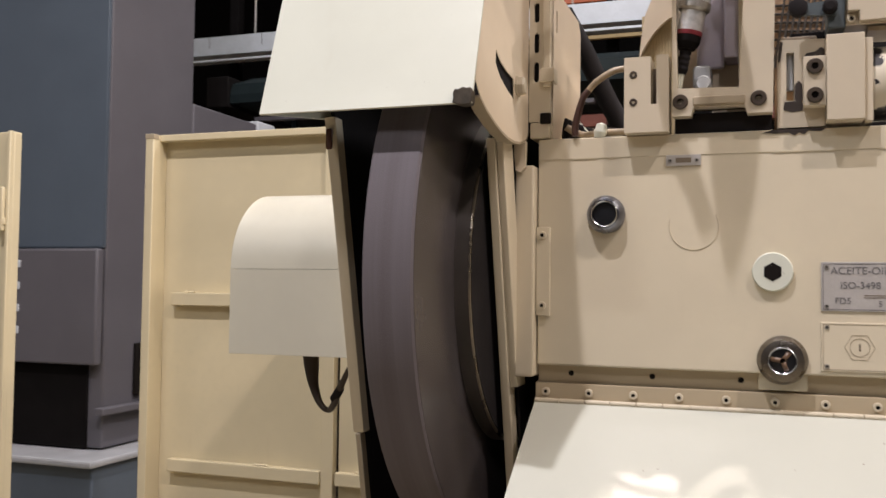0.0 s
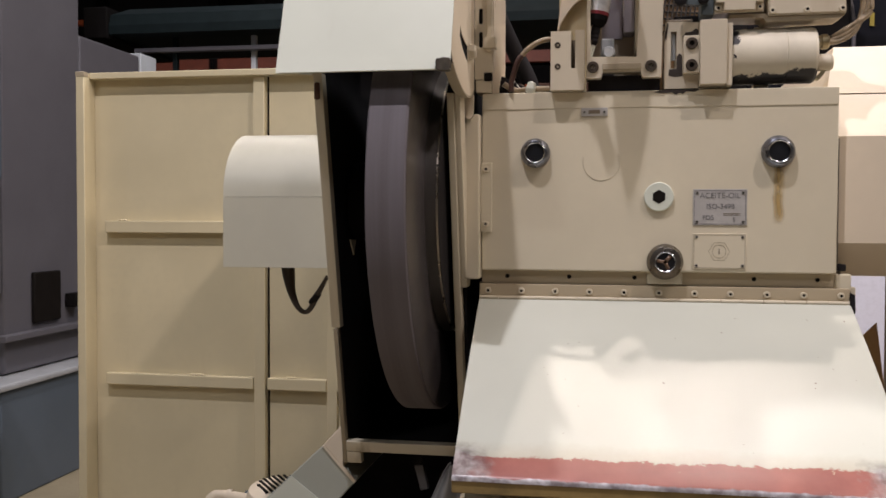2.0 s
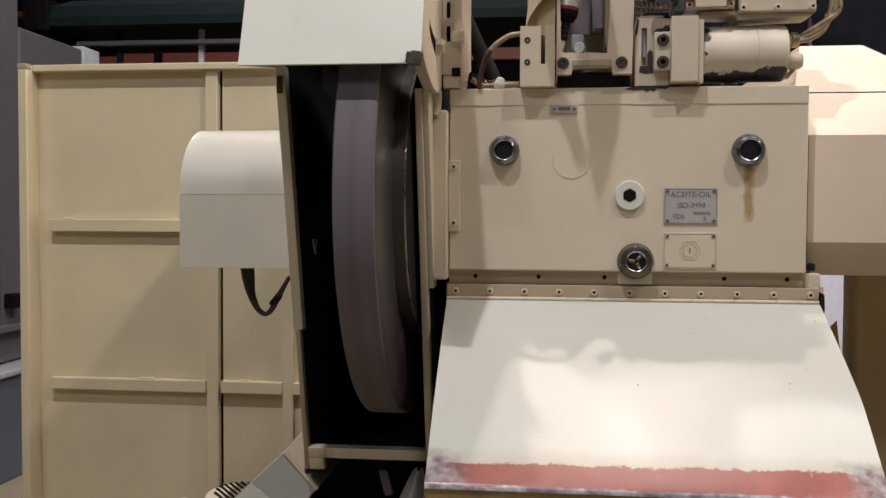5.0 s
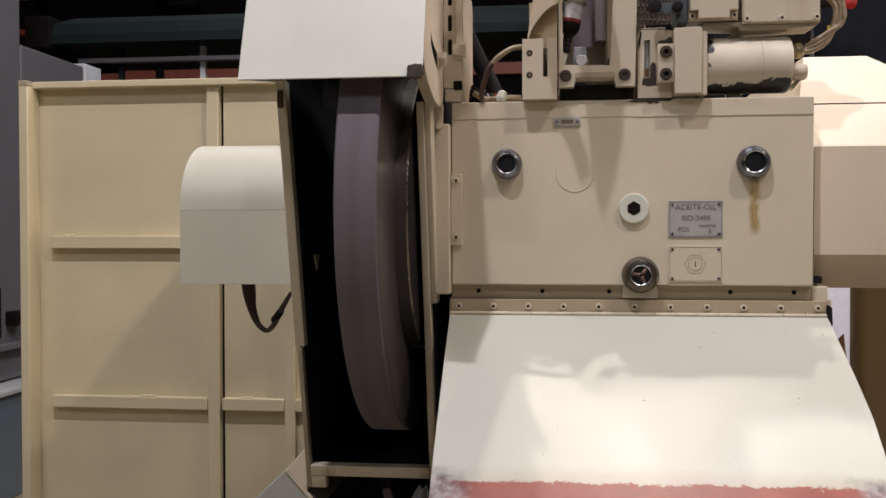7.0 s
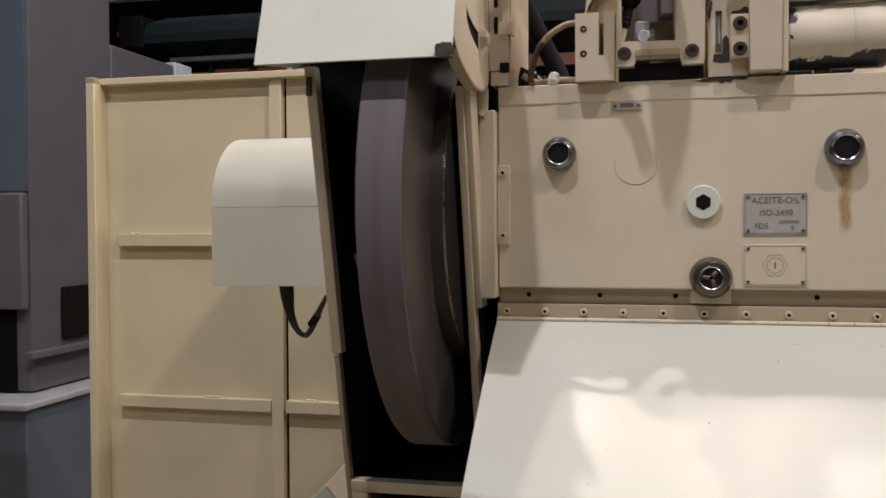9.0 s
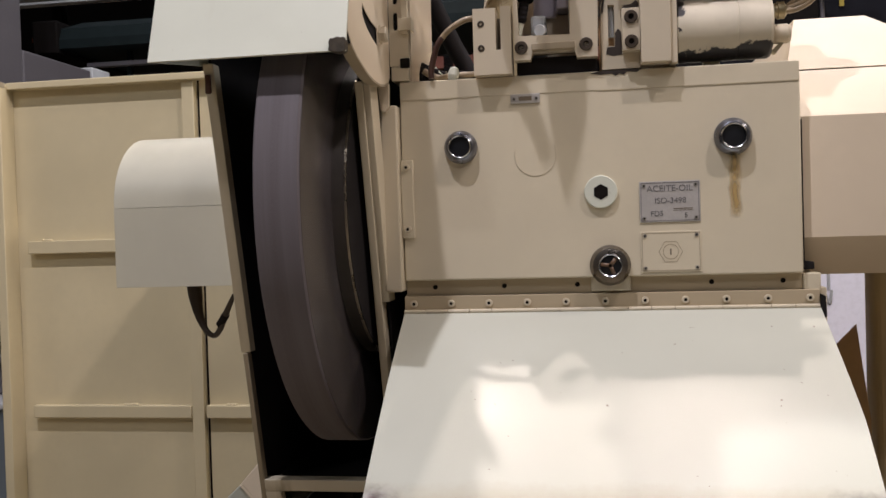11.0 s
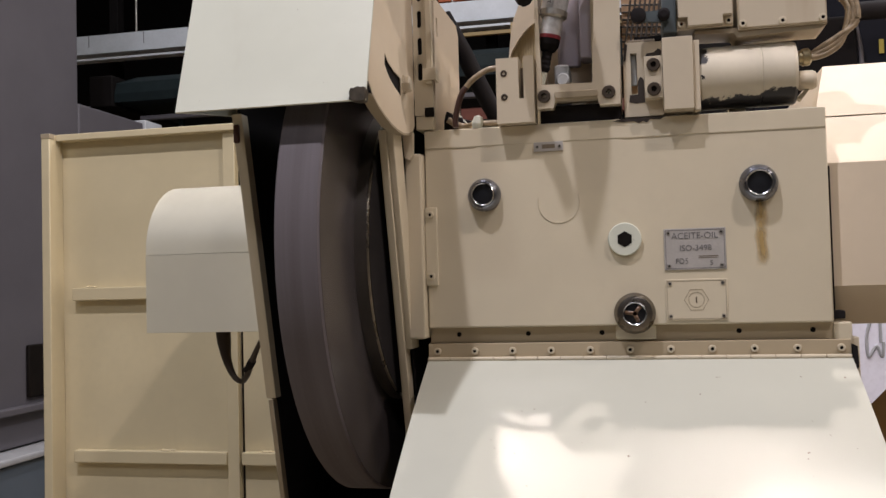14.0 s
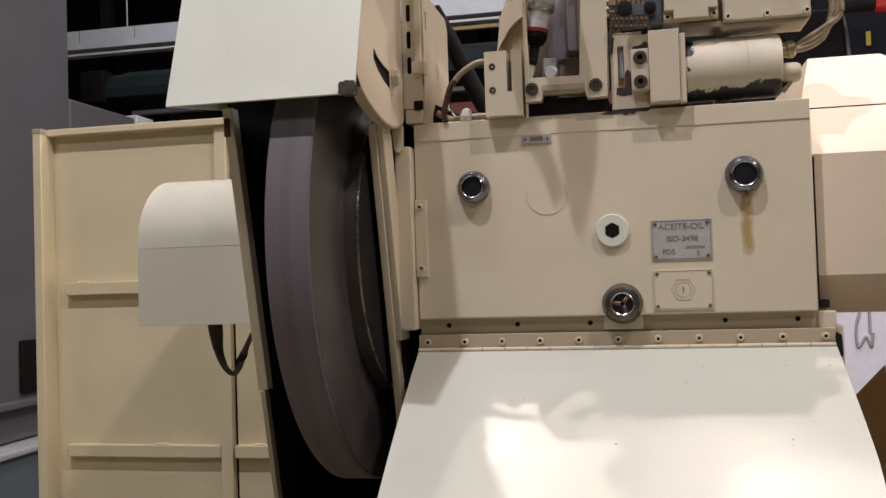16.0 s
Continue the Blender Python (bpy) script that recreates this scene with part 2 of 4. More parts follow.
def box(bm, x0, x1, y0, y1, z0, z1, bevel=0.0, segments=2):
    m = Matrix.LocRotScale(((x0 + x1) / 2, (y0 + y1) / 2, (z0 + z1) / 2), None, (x1 - x0, y1 - y0, z1 - z0))
    made = bmesh.ops.create_cube(bm, size=1.0, matrix=m)["verts"]
    if bevel:
        edges = list({e for v in made for e in v.link_edges})
        bmesh.ops.bevel(bm, geom=edges, offset=bevel, segments=segments, profile=0.5, affect="EDGES")
    return bm


def sheet(bm, outer, holes, put, depth):
    """A plate from a flat outline with holes; put(u, v, w) gives the place, w from 0 to depth."""
    loops = []
    for loop in (outer, *holes):
        vs = [bm.verts.new(put(u, v, 0.0)) for u, v in loop]
        loops.append([bm.edges.new((a, b)) for a, b in zip(vs, vs[1:] + vs[:1])])
    edges = [e for lo in loops for e in lo]
    faces = [f for f in bmesh.ops.triangle_fill(bm, edges=edges, use_beauty=True)["geom"] if isinstance(f, bmesh.types.BMFace)]
    grown = bmesh.ops.extrude_face_region(bm, geom=faces)["geom"]
    step = Vector(put(outer[0][0], outer[0][1], depth)) - Vector(put(outer[0][0], outer[0][1], 0.0))
    bmesh.ops.translate(bm, vec=step, verts=[g for g in grown if isinstance(g, bmesh.types.BMVert)])
    bmesh.ops.recalc_face_normals(bm, faces=bm.faces)
    return bm


def prism(bm, outline, put, a, b):
    """An outline swept straight from a to b: put(u, v, w)."""
    rings = [[bm.verts.new(put(u, v, w)) for u, v in outline] for w in (a, b)]
    n = len(outline)
    for i in range(n):
        bm.faces.new((rings[0][i], rings[0][(i + 1) % n], rings[1][(i + 1) % n], rings[1][i]))
    bm.faces.new(rings[0]), bm.faces.new(rings[1])
    bmesh.ops.recalc_face_normals(bm, faces=bm.faces)
    return bm


def lathe(bm, profile, at, way, segments=48):
    """A turned body: profile of (radius, distance along way)."""
    m = Matrix.Translation(at) @ Vector(way).to_track_quat("Z", "Y").to_matrix().to_4x4()
    rings = []
    for r, h in profile:
        rings.append([bm.verts.new(m @ Vector((r * math.cos(2 * math.pi * k / segments), r * math.sin(2 * math.pi * k / segments), h)))
                      for k in range(segments)] if r > 1e-6 else [bm.verts.new(m @ Vector((0, 0, h)))])
    for a, b in zip(rings, rings[1:]):
        for k in range(segments):
            j = (k + 1) % segments
            if len(a) == 1 and len(b) > 1:
                bm.faces.new((a[0], b[k], b[j]))
            elif len(b) == 1 and len(a) > 1:
                bm.faces.new((a[k], a[j], b[0]))
            elif len(a) > 1:
                bm.faces.new((a[k], a[j], b[j], b[k]))
    bmesh.ops.recalc_face_normals(bm, faces=bm.faces)
    return bm


def tube(bm, points, radius, sides=10, steps=6):
    """A round hose through the points, smoothed; radius may be a number or one per point."""
    ROUND.append(bm)
    pts = [Vector(p) for p in points]
    radii = radius if isinstance(radius, (list, tuple)) else [radius] * len(pts)
    path, rad = [], []
    for i in range(len(pts) - 1):
        p0, p1, p2, p3 = pts[max(i - 1, 0)], pts[i], pts[i + 1], pts[min(i + 2, len(pts) - 1)]
        for s in range(steps):
            t = s / steps
            path.append(0.5 * ((2 * p1) + (p2 - p0) * t + (2 * p0 - 5 * p1 + 4 * p2 - p3) * t * t + (3 * p1 - p0 - 3 * p2 + p3) * t ** 3))
            rad.append(radii[i] * (1 - t) + radii[i + 1] * t)
    path.append(pts[-1]), rad.append(radii[-1])
    rings, up = [], Vector((0.31, 0.2, 0.93))
    for i, p in enumerate(path):
        d = (path[min(i + 1, len(path) - 1)] - path[max(i - 1, 0)]).normalized()
        a = d.cross(up).normalized()
        b = d.cross(a)
        rings.append([bm.verts.new(p + rad[i] * (a * math.cos(2 * math.pi * k / sides) + b * math.sin(2 * math.pi * k / sides))) for k in range(sides)])
    for r0, r1 in zip(rings, rings[1:]):
        for k in range(sides):
            bm.faces.new((r0[k], r0[(k + 1) % sides], r1[(k + 1) % sides], r1[k]))
    bm.faces.new(rings[0]), bm.faces.new(rings[-1])
    bmesh.ops.recalc_face_normals(bm, faces=bm.faces)
    return bm


def finish(name, bm, material, smooth=21):
    if any(b is bm for b in ROUND):
        smooth = 60
    me = bpy.data.meshes.new(name)
    for f in bm.faces:
        f.smooth = True
    for e in bm.edges:
        e.smooth = len(e.link_faces) == 2 and e.calc_face_angle(0) < radians(smooth)
    bm.to_mesh(me)
    bm.free()
    me.materials.append(material)
    return me


def thing(name, base, label, category, group="", kind=""):
    ob = new(name)
    ob.location = base
    ob.empty_display_size = 0.05
    return tagged(ob, label, category, group, kind)


def under(ob, parent):
    """Hangs ob, given in world coordinates, under a thing or a part."""
    ob.parent = parent
    home = Matrix.Translation(parent.location) if parent.type == "EMPTY" else Matrix.Translation(parent.location)
    ob.matrix_parent_inverse = home.inverted()
    return ob


def part(name, bm, material, parent, label="", smooth=21):
    ob = under(new(name, finish(name, bm, material, smooth)), parent)
    return tagged(ob, label)


def placed(name, mesh, at, parent, label="", turn=None):
    """One of several alike parts on a shared mesh."""
    ob = new(name, mesh)
    ob.location = at
    if turn:
        ob.rotation_euler = turn
    ob.parent = parent
    ob.matrix_parent_inverse = Matrix.Translation(parent.location).inverted()
    return tagged(ob, label)


def setting(name, bm, material, label, category):
    return tagged(new(name, finish(name, bm, material)), label, category, "", "structure")


def words(text, size, at, material, parent, name="lettering"):
    cu = bpy.data.curves.new(name, "FONT")
    cu.body, cu.size, cu.align_x, cu.align_y, cu.extrude = text, size, "CENTER", "CENTER", 0.0003
    tmp = new("tmp", cu)
    bpy.context.view_layer.update()
    me = bpy.data.meshes.new_from_object(tmp)
    bpy.data.objects.remove(tmp)
    me.materials.append(material)
    return placed(name, me, at, parent, "", (math.pi / 2, 0, 0))


def XZ(y):
    return lambda u, v, w: (u, y + w, v)


def YZ(x):
    return lambda u, v, w: (x + w, u, v)


def ring2(cx, cz, r, n=24, a0=0.0, a1=2 * math.pi):
    full = abs(a1 - a0 - 2 * math.pi) < 1e-6
    return [(cx + r * math.cos(a0 + (a1 - a0) * k / (n if full else n - 1)), cz + r * math.sin(a0 + (a1 - a0) * k / (n if full else n - 1))) for k in range(n)]


def slot2(cx, cz, w, h, n=6):
    r = w / 2
    top = ring2(cx, cz + h / 2 - r, r, n, 0, math.pi)
    return top + ring2(cx, cz - h / 2 + r, r, n, math.pi, 2 * math.pi)


def rect2(x0, x1, z0, z1):
    return [(x0, z0), (x1, z0), (x1, z1), (x0, z1)]


def bmnew():
    return bmesh.new()


# ---- shared small hardware ----


def socket_screw_mesh(r=0.006, h=0.004, body=M_GUARD):
    """A socket-head screw, its axis towards -y, with a recessed hexagon."""
    bm = bmnew()
    lathe(bm, [(0, 0.003), (r * 1.15, 0.003), (r * 1.15, -h * 0.6), (r, -h), (r * 0.50, -h), (r * 0.42, -h * 0.2), (0, -h * 0.2)], (0, 0, 0), (0, 1, 0), 18)
    me = finish("socket_screw", bm, body)
    me.materials.append(M_HOLE)
    for f in me.polygons:
        c = f.center
        if math.hypot(c.x, c.z) < r * 0.46 and c.y > -h * 0.95:
            f.material_index = 1
    return me


SCREW = socket_screw_mesh()
SCREW_SMALL = socket_screw_mesh(0.0030, 0.0018, M_DULL)
SCREW_BIG = socket_screw_mesh(0.0105, 0.005, M_BOLT)
SCREW_DARK = socket_screw_mesh(0.0055, 0.002, M_BOLT)
bm = bmnew()
lathe(bm, [(0, 0.004), (0.0046, 0.004), (0.0046, -0.0006), (0, -0.0006)], (0, 0, 0), (0, 1, 0), 14)
PIN = finish("pin", bm, M_HOLE)

# ---- the hall ----
bm = bmnew()
box(bm, -10, 10, -7, 13, -0.2, 0)
setting("floor", bm, M_CONCRETE, "worn grey concrete workshop floor", "floor")
bm = bmnew()
box(bm, -10, 10, -7, 13, 7.0, 7.2)
setting("ceiling", bm, M_ROOF, "dark unlit hall roof", "ceiling")
for nm, b in (("wall_north", (-10, 10, 13, 13.2)), ("wall_south", (-10, 10, -7.2, -7)), ("wall_west", (-10.2, -10, -7, 13)), ("wall_east", (10, 10.2, -7, 13))):
    bm = bmnew()
    box(bm, *b, 0, 7.0)
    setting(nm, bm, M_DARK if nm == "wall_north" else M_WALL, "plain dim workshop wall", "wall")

# ---- machine bed under everything ----
bed = thing("machine_bed", (0, 1.9, 0), "heavy cream machine bed of the grinder, dark below the covers", "machine bed")
bm = bmnew()
box(bm, -0.28, 0.50, 1.62, 2.6, 0.0, 1.3085, 0.002)
part("bed_casting", bm, M_GUARD, bed)
bm = bmnew()
box(bm, -0.262, 0.462, 1.19, 1.62, 0.0, 0.955, 0.008)
part("front_apron", bm, M_GRIMY, bed, "grimy brown oily front of the bed")

# ---- gearbox housing with the front panel ----
PY = 1.568
house = thing("gearbox_housing", (0.09, 1.8, 1.28), "cream painted gearbox housing with sight glasses and plates", "gearbox housing")
bm = bmnew()
box(bm, -0.269, 0.450, PY, 2.05, 1.338, 1.7135, 0.003)
front = part("front_panel", bm, M_PANEL, house)
bm = bmnew()
box(bm, -0.268, 0.449, PY - 0.0012, PY + 0.001, 1.6785, 1.712, 0.0008)
part("top_strip", bm, M_PANEL, house)
for a, b in ((-0.268, -0.236), (-0.222, -0.17), (-0.152, -0.14), (0.10, 0.2), (0.25, 0.449)):
    bm = bmnew()
    box(bm, a, b, PY - 0.0014, PY, 1.6777, 1.6786)
    part("seam", bm, M_GUARD, house, "dirty cracked paint along a seam")
bm = bmnew()
box(bm, -0.270, 0.476, 1.588, 2.05, 1.309, 1.338)
part("sill", bm, M_GRIMY, house)
for x in (-0.215, -0.083, 0.053, 0.140, 0.294, 0.418):
    placed("pin", PIN, (x, 1.588, 1.3245), house)
bm = bmnew()
box(bm, 0.078, 0.150, 1.580, 1.589, 1.3115, 1.337, 0.003)
part("lower_boss", bm, M_PANEL, house)
bm = bmnew()
box(bm, 0.4515, 0.482, 1.583, 1.70, 1.303, 1.3375, 0.003)
part("corner_block", bm, M_PANEL, house)
bm = bmnew()
box(bm, 0.4515, 0.472, 1.585, 1.62, 1.343, 1.357, 0.002)
part("rubber_seal", bm, M_BLACK, house)
bm = bmnew()
box(bm, 0.4503, 0.4572, 1.593, 1.5992, 1.358, 1.612)
part("gap_seal", bm, M_HOLE, house)


def sight_glass(x, z, r, cross=False):
    """A stepped steel bezel, a bright inner ring and a dark bulging glass."""
    inner = r * (0.82 if cross else 1.0)
    bm = bmnew()
    lathe(bm, [(r, 0.0), (r, 0.006), (r * 0.97, 0.009), (r * 0.84, 0.018), (inner * 0.74, 0.0205), (inner * 0.70, 0.0205), (inner * 0.70, 0.004)], (x, PY, z), (0, -1, 0), 40)
    sg = part("sight_glass", bm, M_BROWNED if cross else M_BEZEL, house, "round steel-rimmed oil sight glass", smooth=32)
    bm = bmnew()
    lathe(bm, [(inner * 0.695, 0.004), (inner * 0.695, 0.0212), (inner * 0.66, 0.0222), (inner * 0.615, 0.0212), (inner * 0.60, 0.016), (inner * 0.60, 0.004)], (x, PY, z), (0, -1, 0), 40)
    part("inner_ring", bm, M_CHROME, sg, "bright polished ring", smooth=40)
    bm = bmnew()
    lathe(bm, [(0, 0.0175), (inner * 0.3, 0.0172), (inner * 0.595, 0.0160), (inner * 0.595, 0.002)], (x, PY, z), (0, -1, 0), 32)
    part("glass", bm, M_SIGHT, sg)
    if cross:
        bm = bmnew()
        for k in range(3):
            a = math.radians(52 + 120 * k)
            d, s = Vector((math.cos(a), 0, math.sin(a))), Vector((-math.sin(a), 0, math.cos(a)))
            c = Vector((x, PY - 0.0178, z))
            vs = [c + d * (inner * 0.56) + s * 0.0035, c + d * (inner * 0.56) - s * 0.0035, c - s * 0.0035 - d * 0.002, c + s * 0.0035 - d * 0.002]
            lo = [bm.verts.new(v) for v in vs]
            hi = [bm.verts.new(v + Vector((0, -0.002, 0))) for v in vs]
            for i in range(4):
                bm.faces.new((lo[i], lo[(i + 1) % 4], hi[(i + 1) % 4], hi[i]))
            bm.faces.new(hi), bm.faces.new(lo)
        part("spoke", bm, M_COPPER, sg, "three-armed brass flow star")
    return sg


sight_glass(-0.155, 1.5855, 0.031)
sight_glass(0.334, 1.584, 0.033)
sight_glass(0.1135, 1.3595, 0.037, True)

# white plug with a hexagon socket
bm = bmnew()
lathe(bm, [(0, 0.0078), (0.0125, 0.008), (0.0285, 0.008), (0.030, 0.006), (0.030, 0)], (0.100, PY, 1.4935), (0, -1, 0), 36)
plug = part("oil_plug", bm, M_HOOD, house, "cream plug with a black hexagon socket")
bm = bmnew()
hexa = ring2(0.100, 1.4935, 0.0145, 6, math.radians(30), math.radians(390))
prism(bm, hexa, XZ(PY - 0.0086), 0, 0.0006)
part("hexagon_socket", bm, M_HOLE, plug)

# oil-filler ring scratched in the paint, and the oil run under the sight glass
bm = bmnew()
arc = [(-0.017 + 0.038 * math.cos(a), PY - 0.0006, 1.566 + 0.038 * math.sin(a)) for a in np.linspace(math.radians(165), math.radians(385), 26)]
tube(bm, arc, 0.0006, 6, 2)
part("scratch_ring", bm, M_GUARD, house)
bm = bmnew()
run = [(0.320, 1.560), (0.353, 1.560), (0.353, 1.434), (0.320, 1.434)]
sheet(bm, run, [], XZ(PY - 0.0008), 0.0006)
part("oil_run", bm, M_DRIP, house, "yellow-brown oil run")

# data plates
for z0, z1, kind in ((1.435, 1.509, "text"), (1.345, 1.4185, "sign")):
    bm = bmnew()
    box(bm, 0.1685, 0.2755, PY - 0.0022, PY, z0, z1, 0.0008)
    pl = part("data_plate", bm, M_PLATE if kind == "text" else M_PANEL, house, "engraved oil data plate" if kind == "text" else "painted-over plate with a hexagon sign")
    bm = bmnew()
    sheet(bm, rect2(0.171, 0.273, z0 + 0.0025, z1 - 0.0025), [rect2(0.172, 0.272, z0 + 0.0035, z1 - 0.0035)], XZ(PY - 0.0026), 0.0006)
    part("border", bm, M_INK if kind == "text" else M_STAIN, pl)
    for x in (0.1765, 0.2675):
        for z in (z0 + 0.0075, z1 - 0.0075):
            placed("rivet", SCREW_SMALL, (x, PY - 0.0022, z), pl)
    if kind == "text":
        for tx, sz, cx, cz in (("ACEITE-OIL", 0.0158, 0.222, 1.4955), ("ISO-3498", 0.0145, 0.223, 1.4735), ("FD5", 0.0135, 0.199, 1.4505), ("5", 0.0125, 0.250, 1.4465)):
            words(tx, sz, (cx, PY - 0.0026, cz), M_INK, pl)
        bm = bmnew()
        box(bm, 0.228, 0.262, PY - 0.0026, PY - 0.002, 1.4585, 1.4598)
        box(bm, 0.228, 0.262, PY - 0.0026, PY - 0.002, 1.4555, 1.4565)
        part("small_print", bm, M_EDGE, pl)
    else:
        for r in (0.0215, 0.014):
            bm = bmnew()
            c = (0.2215, 1.3815)
            n = 6 if r > 0.02 else 24
            sheet(bm, ring2(*c, r, n), [ring2(*c, r - 0.0011, n)], XZ(PY - 0.0027), 0.0006)
            part("sign_outline", bm, M_STAIN, pl)
        bm = bmnew()
        box(bm, 0.2203, 0.2227, PY - 0.0027, PY - 0.002, 1.376, 1.387)
        part("sign_mark", bm, M_EDGE, pl)
bm = bmnew()
box(bm, -0.060, -0.006, PY - 0.003, PY, 1.6615, 1.6790, 0.0008)
tag = part("number_plate", bm, M_PLATE, house, "small riveted metal plate")
bm = bmnew()
box(bm, -0.045, -0.021, PY - 0.0034, PY - 0.0025, 1.6665, 1.6742)
part("stamped_bar", bm, M_EDGE, tag)
for x in (-0.0535, -0.0125):
    placed("rivet", SCREW_SMALL, (x, PY - 0.003, 1.670), tag)

# side plate and its screwed bracket
side = thing("guard_side_cover", (-0.28, 1.56, 1.3), "cream vertical cover plate beside the gearbox housing", "cover plate")
bm = bmnew()
box(bm, -0.303, -0.2705, 1.545, 1.60, 1.319, 1.668, 0.004)
part("cover_plate", bm, M_GUARD, side)
bm = bmnew()
box(bm, -0.2700, -0.2465, 1.5595, 1.5675, 1.419, 1.566, 0.002)
part("bracket", bm, M_PANEL, side)
for z in (1.436, 1.552):
    placed("screw", SCREW, (-0.259, 1.5595, z), side)

# ---- hinged flap ----
flap = thing("hinged_flap", (0.1, 1.35, 1.0), "sloping cream cover flap with worn red lower lip", "cover flap")
bm = bmnew()
box(bm, -0.2735, 0.4785, 1.5795, 1.588, 1.281, 1.308, 0.0015)
part("hinge_leaf", bm, M_GRIMY, flap)
bm = bmnew()
prism(bm, [(0.4790, 1.300), (0.4865, 1.296), (0.4880, 1.262), (0.4825, 1.250), (0.4790, 1.268)], XZ(1.571), 0, 0.014)
part("hinge_end", bm, M_BLACK, flap, "black hinge end")
for k in range(11):
    placed("screw", SCREW, (-0.2555 + 0.0717 * k, 1.5795, 1.2935), flap)
for k in range(18):
    bm = bmnew()
    a = -0.2735 + 0.752 * k / 18
    lathe(bm, [(0, 0), (0.0042, 0), (0.0042, 0.752 / 18 - 0.0012), (0, 0.752 / 18 - 0.0012)], (a, 1.576, 1.2785), (1, 0, 0), 12)
    part("hinge_knuckle", bm, M_GUARD, flap)


def flap_sheet():
    """The sheet falls at a slope and rolls over at the lip."""
    bm = bmnew()
    prof = []
    for k in range(25):
        s = k / 24
        y = 1.573 - 0.434 * s
        prof.append((y, 1.2755 - 0.2605 * s + 0.010 * math.sin(math.pi * s)))
    prof += [(1.1355, 1.0122), (1.1340, 1.0090), (1.1340, 1.0045)]
    xs = np.linspace(0, 1, 9)
    rows = []
    for i, (y, z) in enumerate(prof):
        s = min(i / 24, 1.0)
        a, b = -0.2735 + 0.012 * s, 0.4785 - 0.012 * max(0, s - 0.6) / 0.4
        rows.append([bm.verts.new((a + (b - a) * x, y, z)) for x in xs])
    for r0, r1 in zip(rows, rows[1:]):
        for i in range(len(xs) - 1):
            bm.faces.new((r0[i], r0[i + 1], r1[i + 1], r1[i]))
    bmesh.ops.recalc_face_normals(bm, faces=bm.faces)
    bm.normal_update()
    if bm.faces[0].normal.z < 0:
        bmesh.ops.reverse_faces(bm, faces=bm.faces)
    bmesh.ops.solidify(bm, geom=bm.faces[:], thickness=0.003)
    return bm


part("flap_sheet", flap_sheet(), M_FLAP, flap, smooth=50)
bm = bmnew()
box(bm, -0.262, 0.466, 1.1365, 1.150, 0.983, 1.0065, 0.002)
part("lip_strip", bm, M_OCHRE, flap, "yellowed strip under the lip")

# ---- wheel guard ----
GS = 0.252


def gy(z):
    return 1.44 + GS * (1.74 - z)


guard = thing("wheel_guard", (-0.45, 1.9, 0.86), "cream sheet-metal wheel guard, black inside, open at the front", "wheel guard")


def lean_bar(name, x0, x1, z0, z1, d0, d1, mat, label="", inset=0.0):
    bm = bmnew()
    box(bm, x0, x1, 0, 1, 0, 1)
    for v in bm.verts:
        z = z0 + (z1 - z0) * v.co.z
        v.co = Vector((v.co.x, gy(z) + d0 + (d1 - d0) * v.co.y, z))
    bmesh.ops.bevel(bm, geom=bm.edges[:], offset=0.0022, segments=2, profile=0.5, affect="EDGES")
    return part(name, bm, mat, guard, label)


lean_bar("left_flange", -0.604, -0.5835, 1.205, 1.745, 0.0, 0.028, M_PANEL)
lean_bar("left_wall", -0.6035, -0.598, 0.90, 1.86, 0.026, 0.72, M_GUARD)
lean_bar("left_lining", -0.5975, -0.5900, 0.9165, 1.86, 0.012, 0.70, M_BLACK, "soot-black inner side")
lean_bar("left_lower_post", -0.600, -0.5895, 0.884, 1.203, -0.002, 0.02, M_STAIN)
lean_bar("right_flange", -0.3265, -0.3115, 0.905, 1.70, 0.0, 0.035, M_GUARD)
lean_bar("right_outer_flange", -0.3110, -0.2985, 1.30, 1.70, 0.003, 0.06, M_GUARD)
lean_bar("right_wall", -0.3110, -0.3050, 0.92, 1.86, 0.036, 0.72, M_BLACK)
lean_bar("bottom_plate", -0.5893, -0.327, 0.912, 0.937, -0.004, 0.03, M_GUARD)
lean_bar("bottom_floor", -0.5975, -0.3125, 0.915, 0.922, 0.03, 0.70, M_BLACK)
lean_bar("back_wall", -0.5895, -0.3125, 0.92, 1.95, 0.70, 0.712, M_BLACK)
lean_bar("foot", -0.5893, -0.556, 0.884, 0.9117, -0.0035, 0.02, M_GUARD)
bm = bmnew()
box(bm, -0.599, -0.587, 1.434, 1.4405, 1.690, 1.725, 0.003)
part("corner_clip", bm, M_RUST, guard, "greasy corner clip")
bm = bmnew()
prism(bm, [(1.672, 1.398), (1.722, 1.398), (1.700, 1.362)], YZ(-0.5898), 0, 0.003)
part("warning_triangle", bm, M_GUARD, guard)

# ---- hood over the wheel ----
hood = thing("guard_hood", (-0.45, 1.4, 1.70), "pale cream folded hood over the top of the wheel", "hood")
HB, HT = 1.243, 1.714


def hood_profile():
    """The front falls from a rolled top down to the lower edge."""
    pts = [(HB, HT)]
    for k in range(1, 7):
        z = HT + 0.36 * k / 6
        pts.append((HB + 0.33 * (z - HT), z))
    for k in range(1, 9):
        a = math.radians(180 - 71 + 0) - math.radians(90) * k / 8
        pts.append((HB + 0.119 + 0.25 * (math.cos(math.radians(19)) - math.cos(math.radians(19 + 71 * k / 8))) * 1.0, HT + 0.36 + 0.25 * (math.sin(math.radians(19 + 71 * k / 8)) - math.sin(math.radians(19)))))
    pts.append((2.36, pts[-1][1]))
    return pts


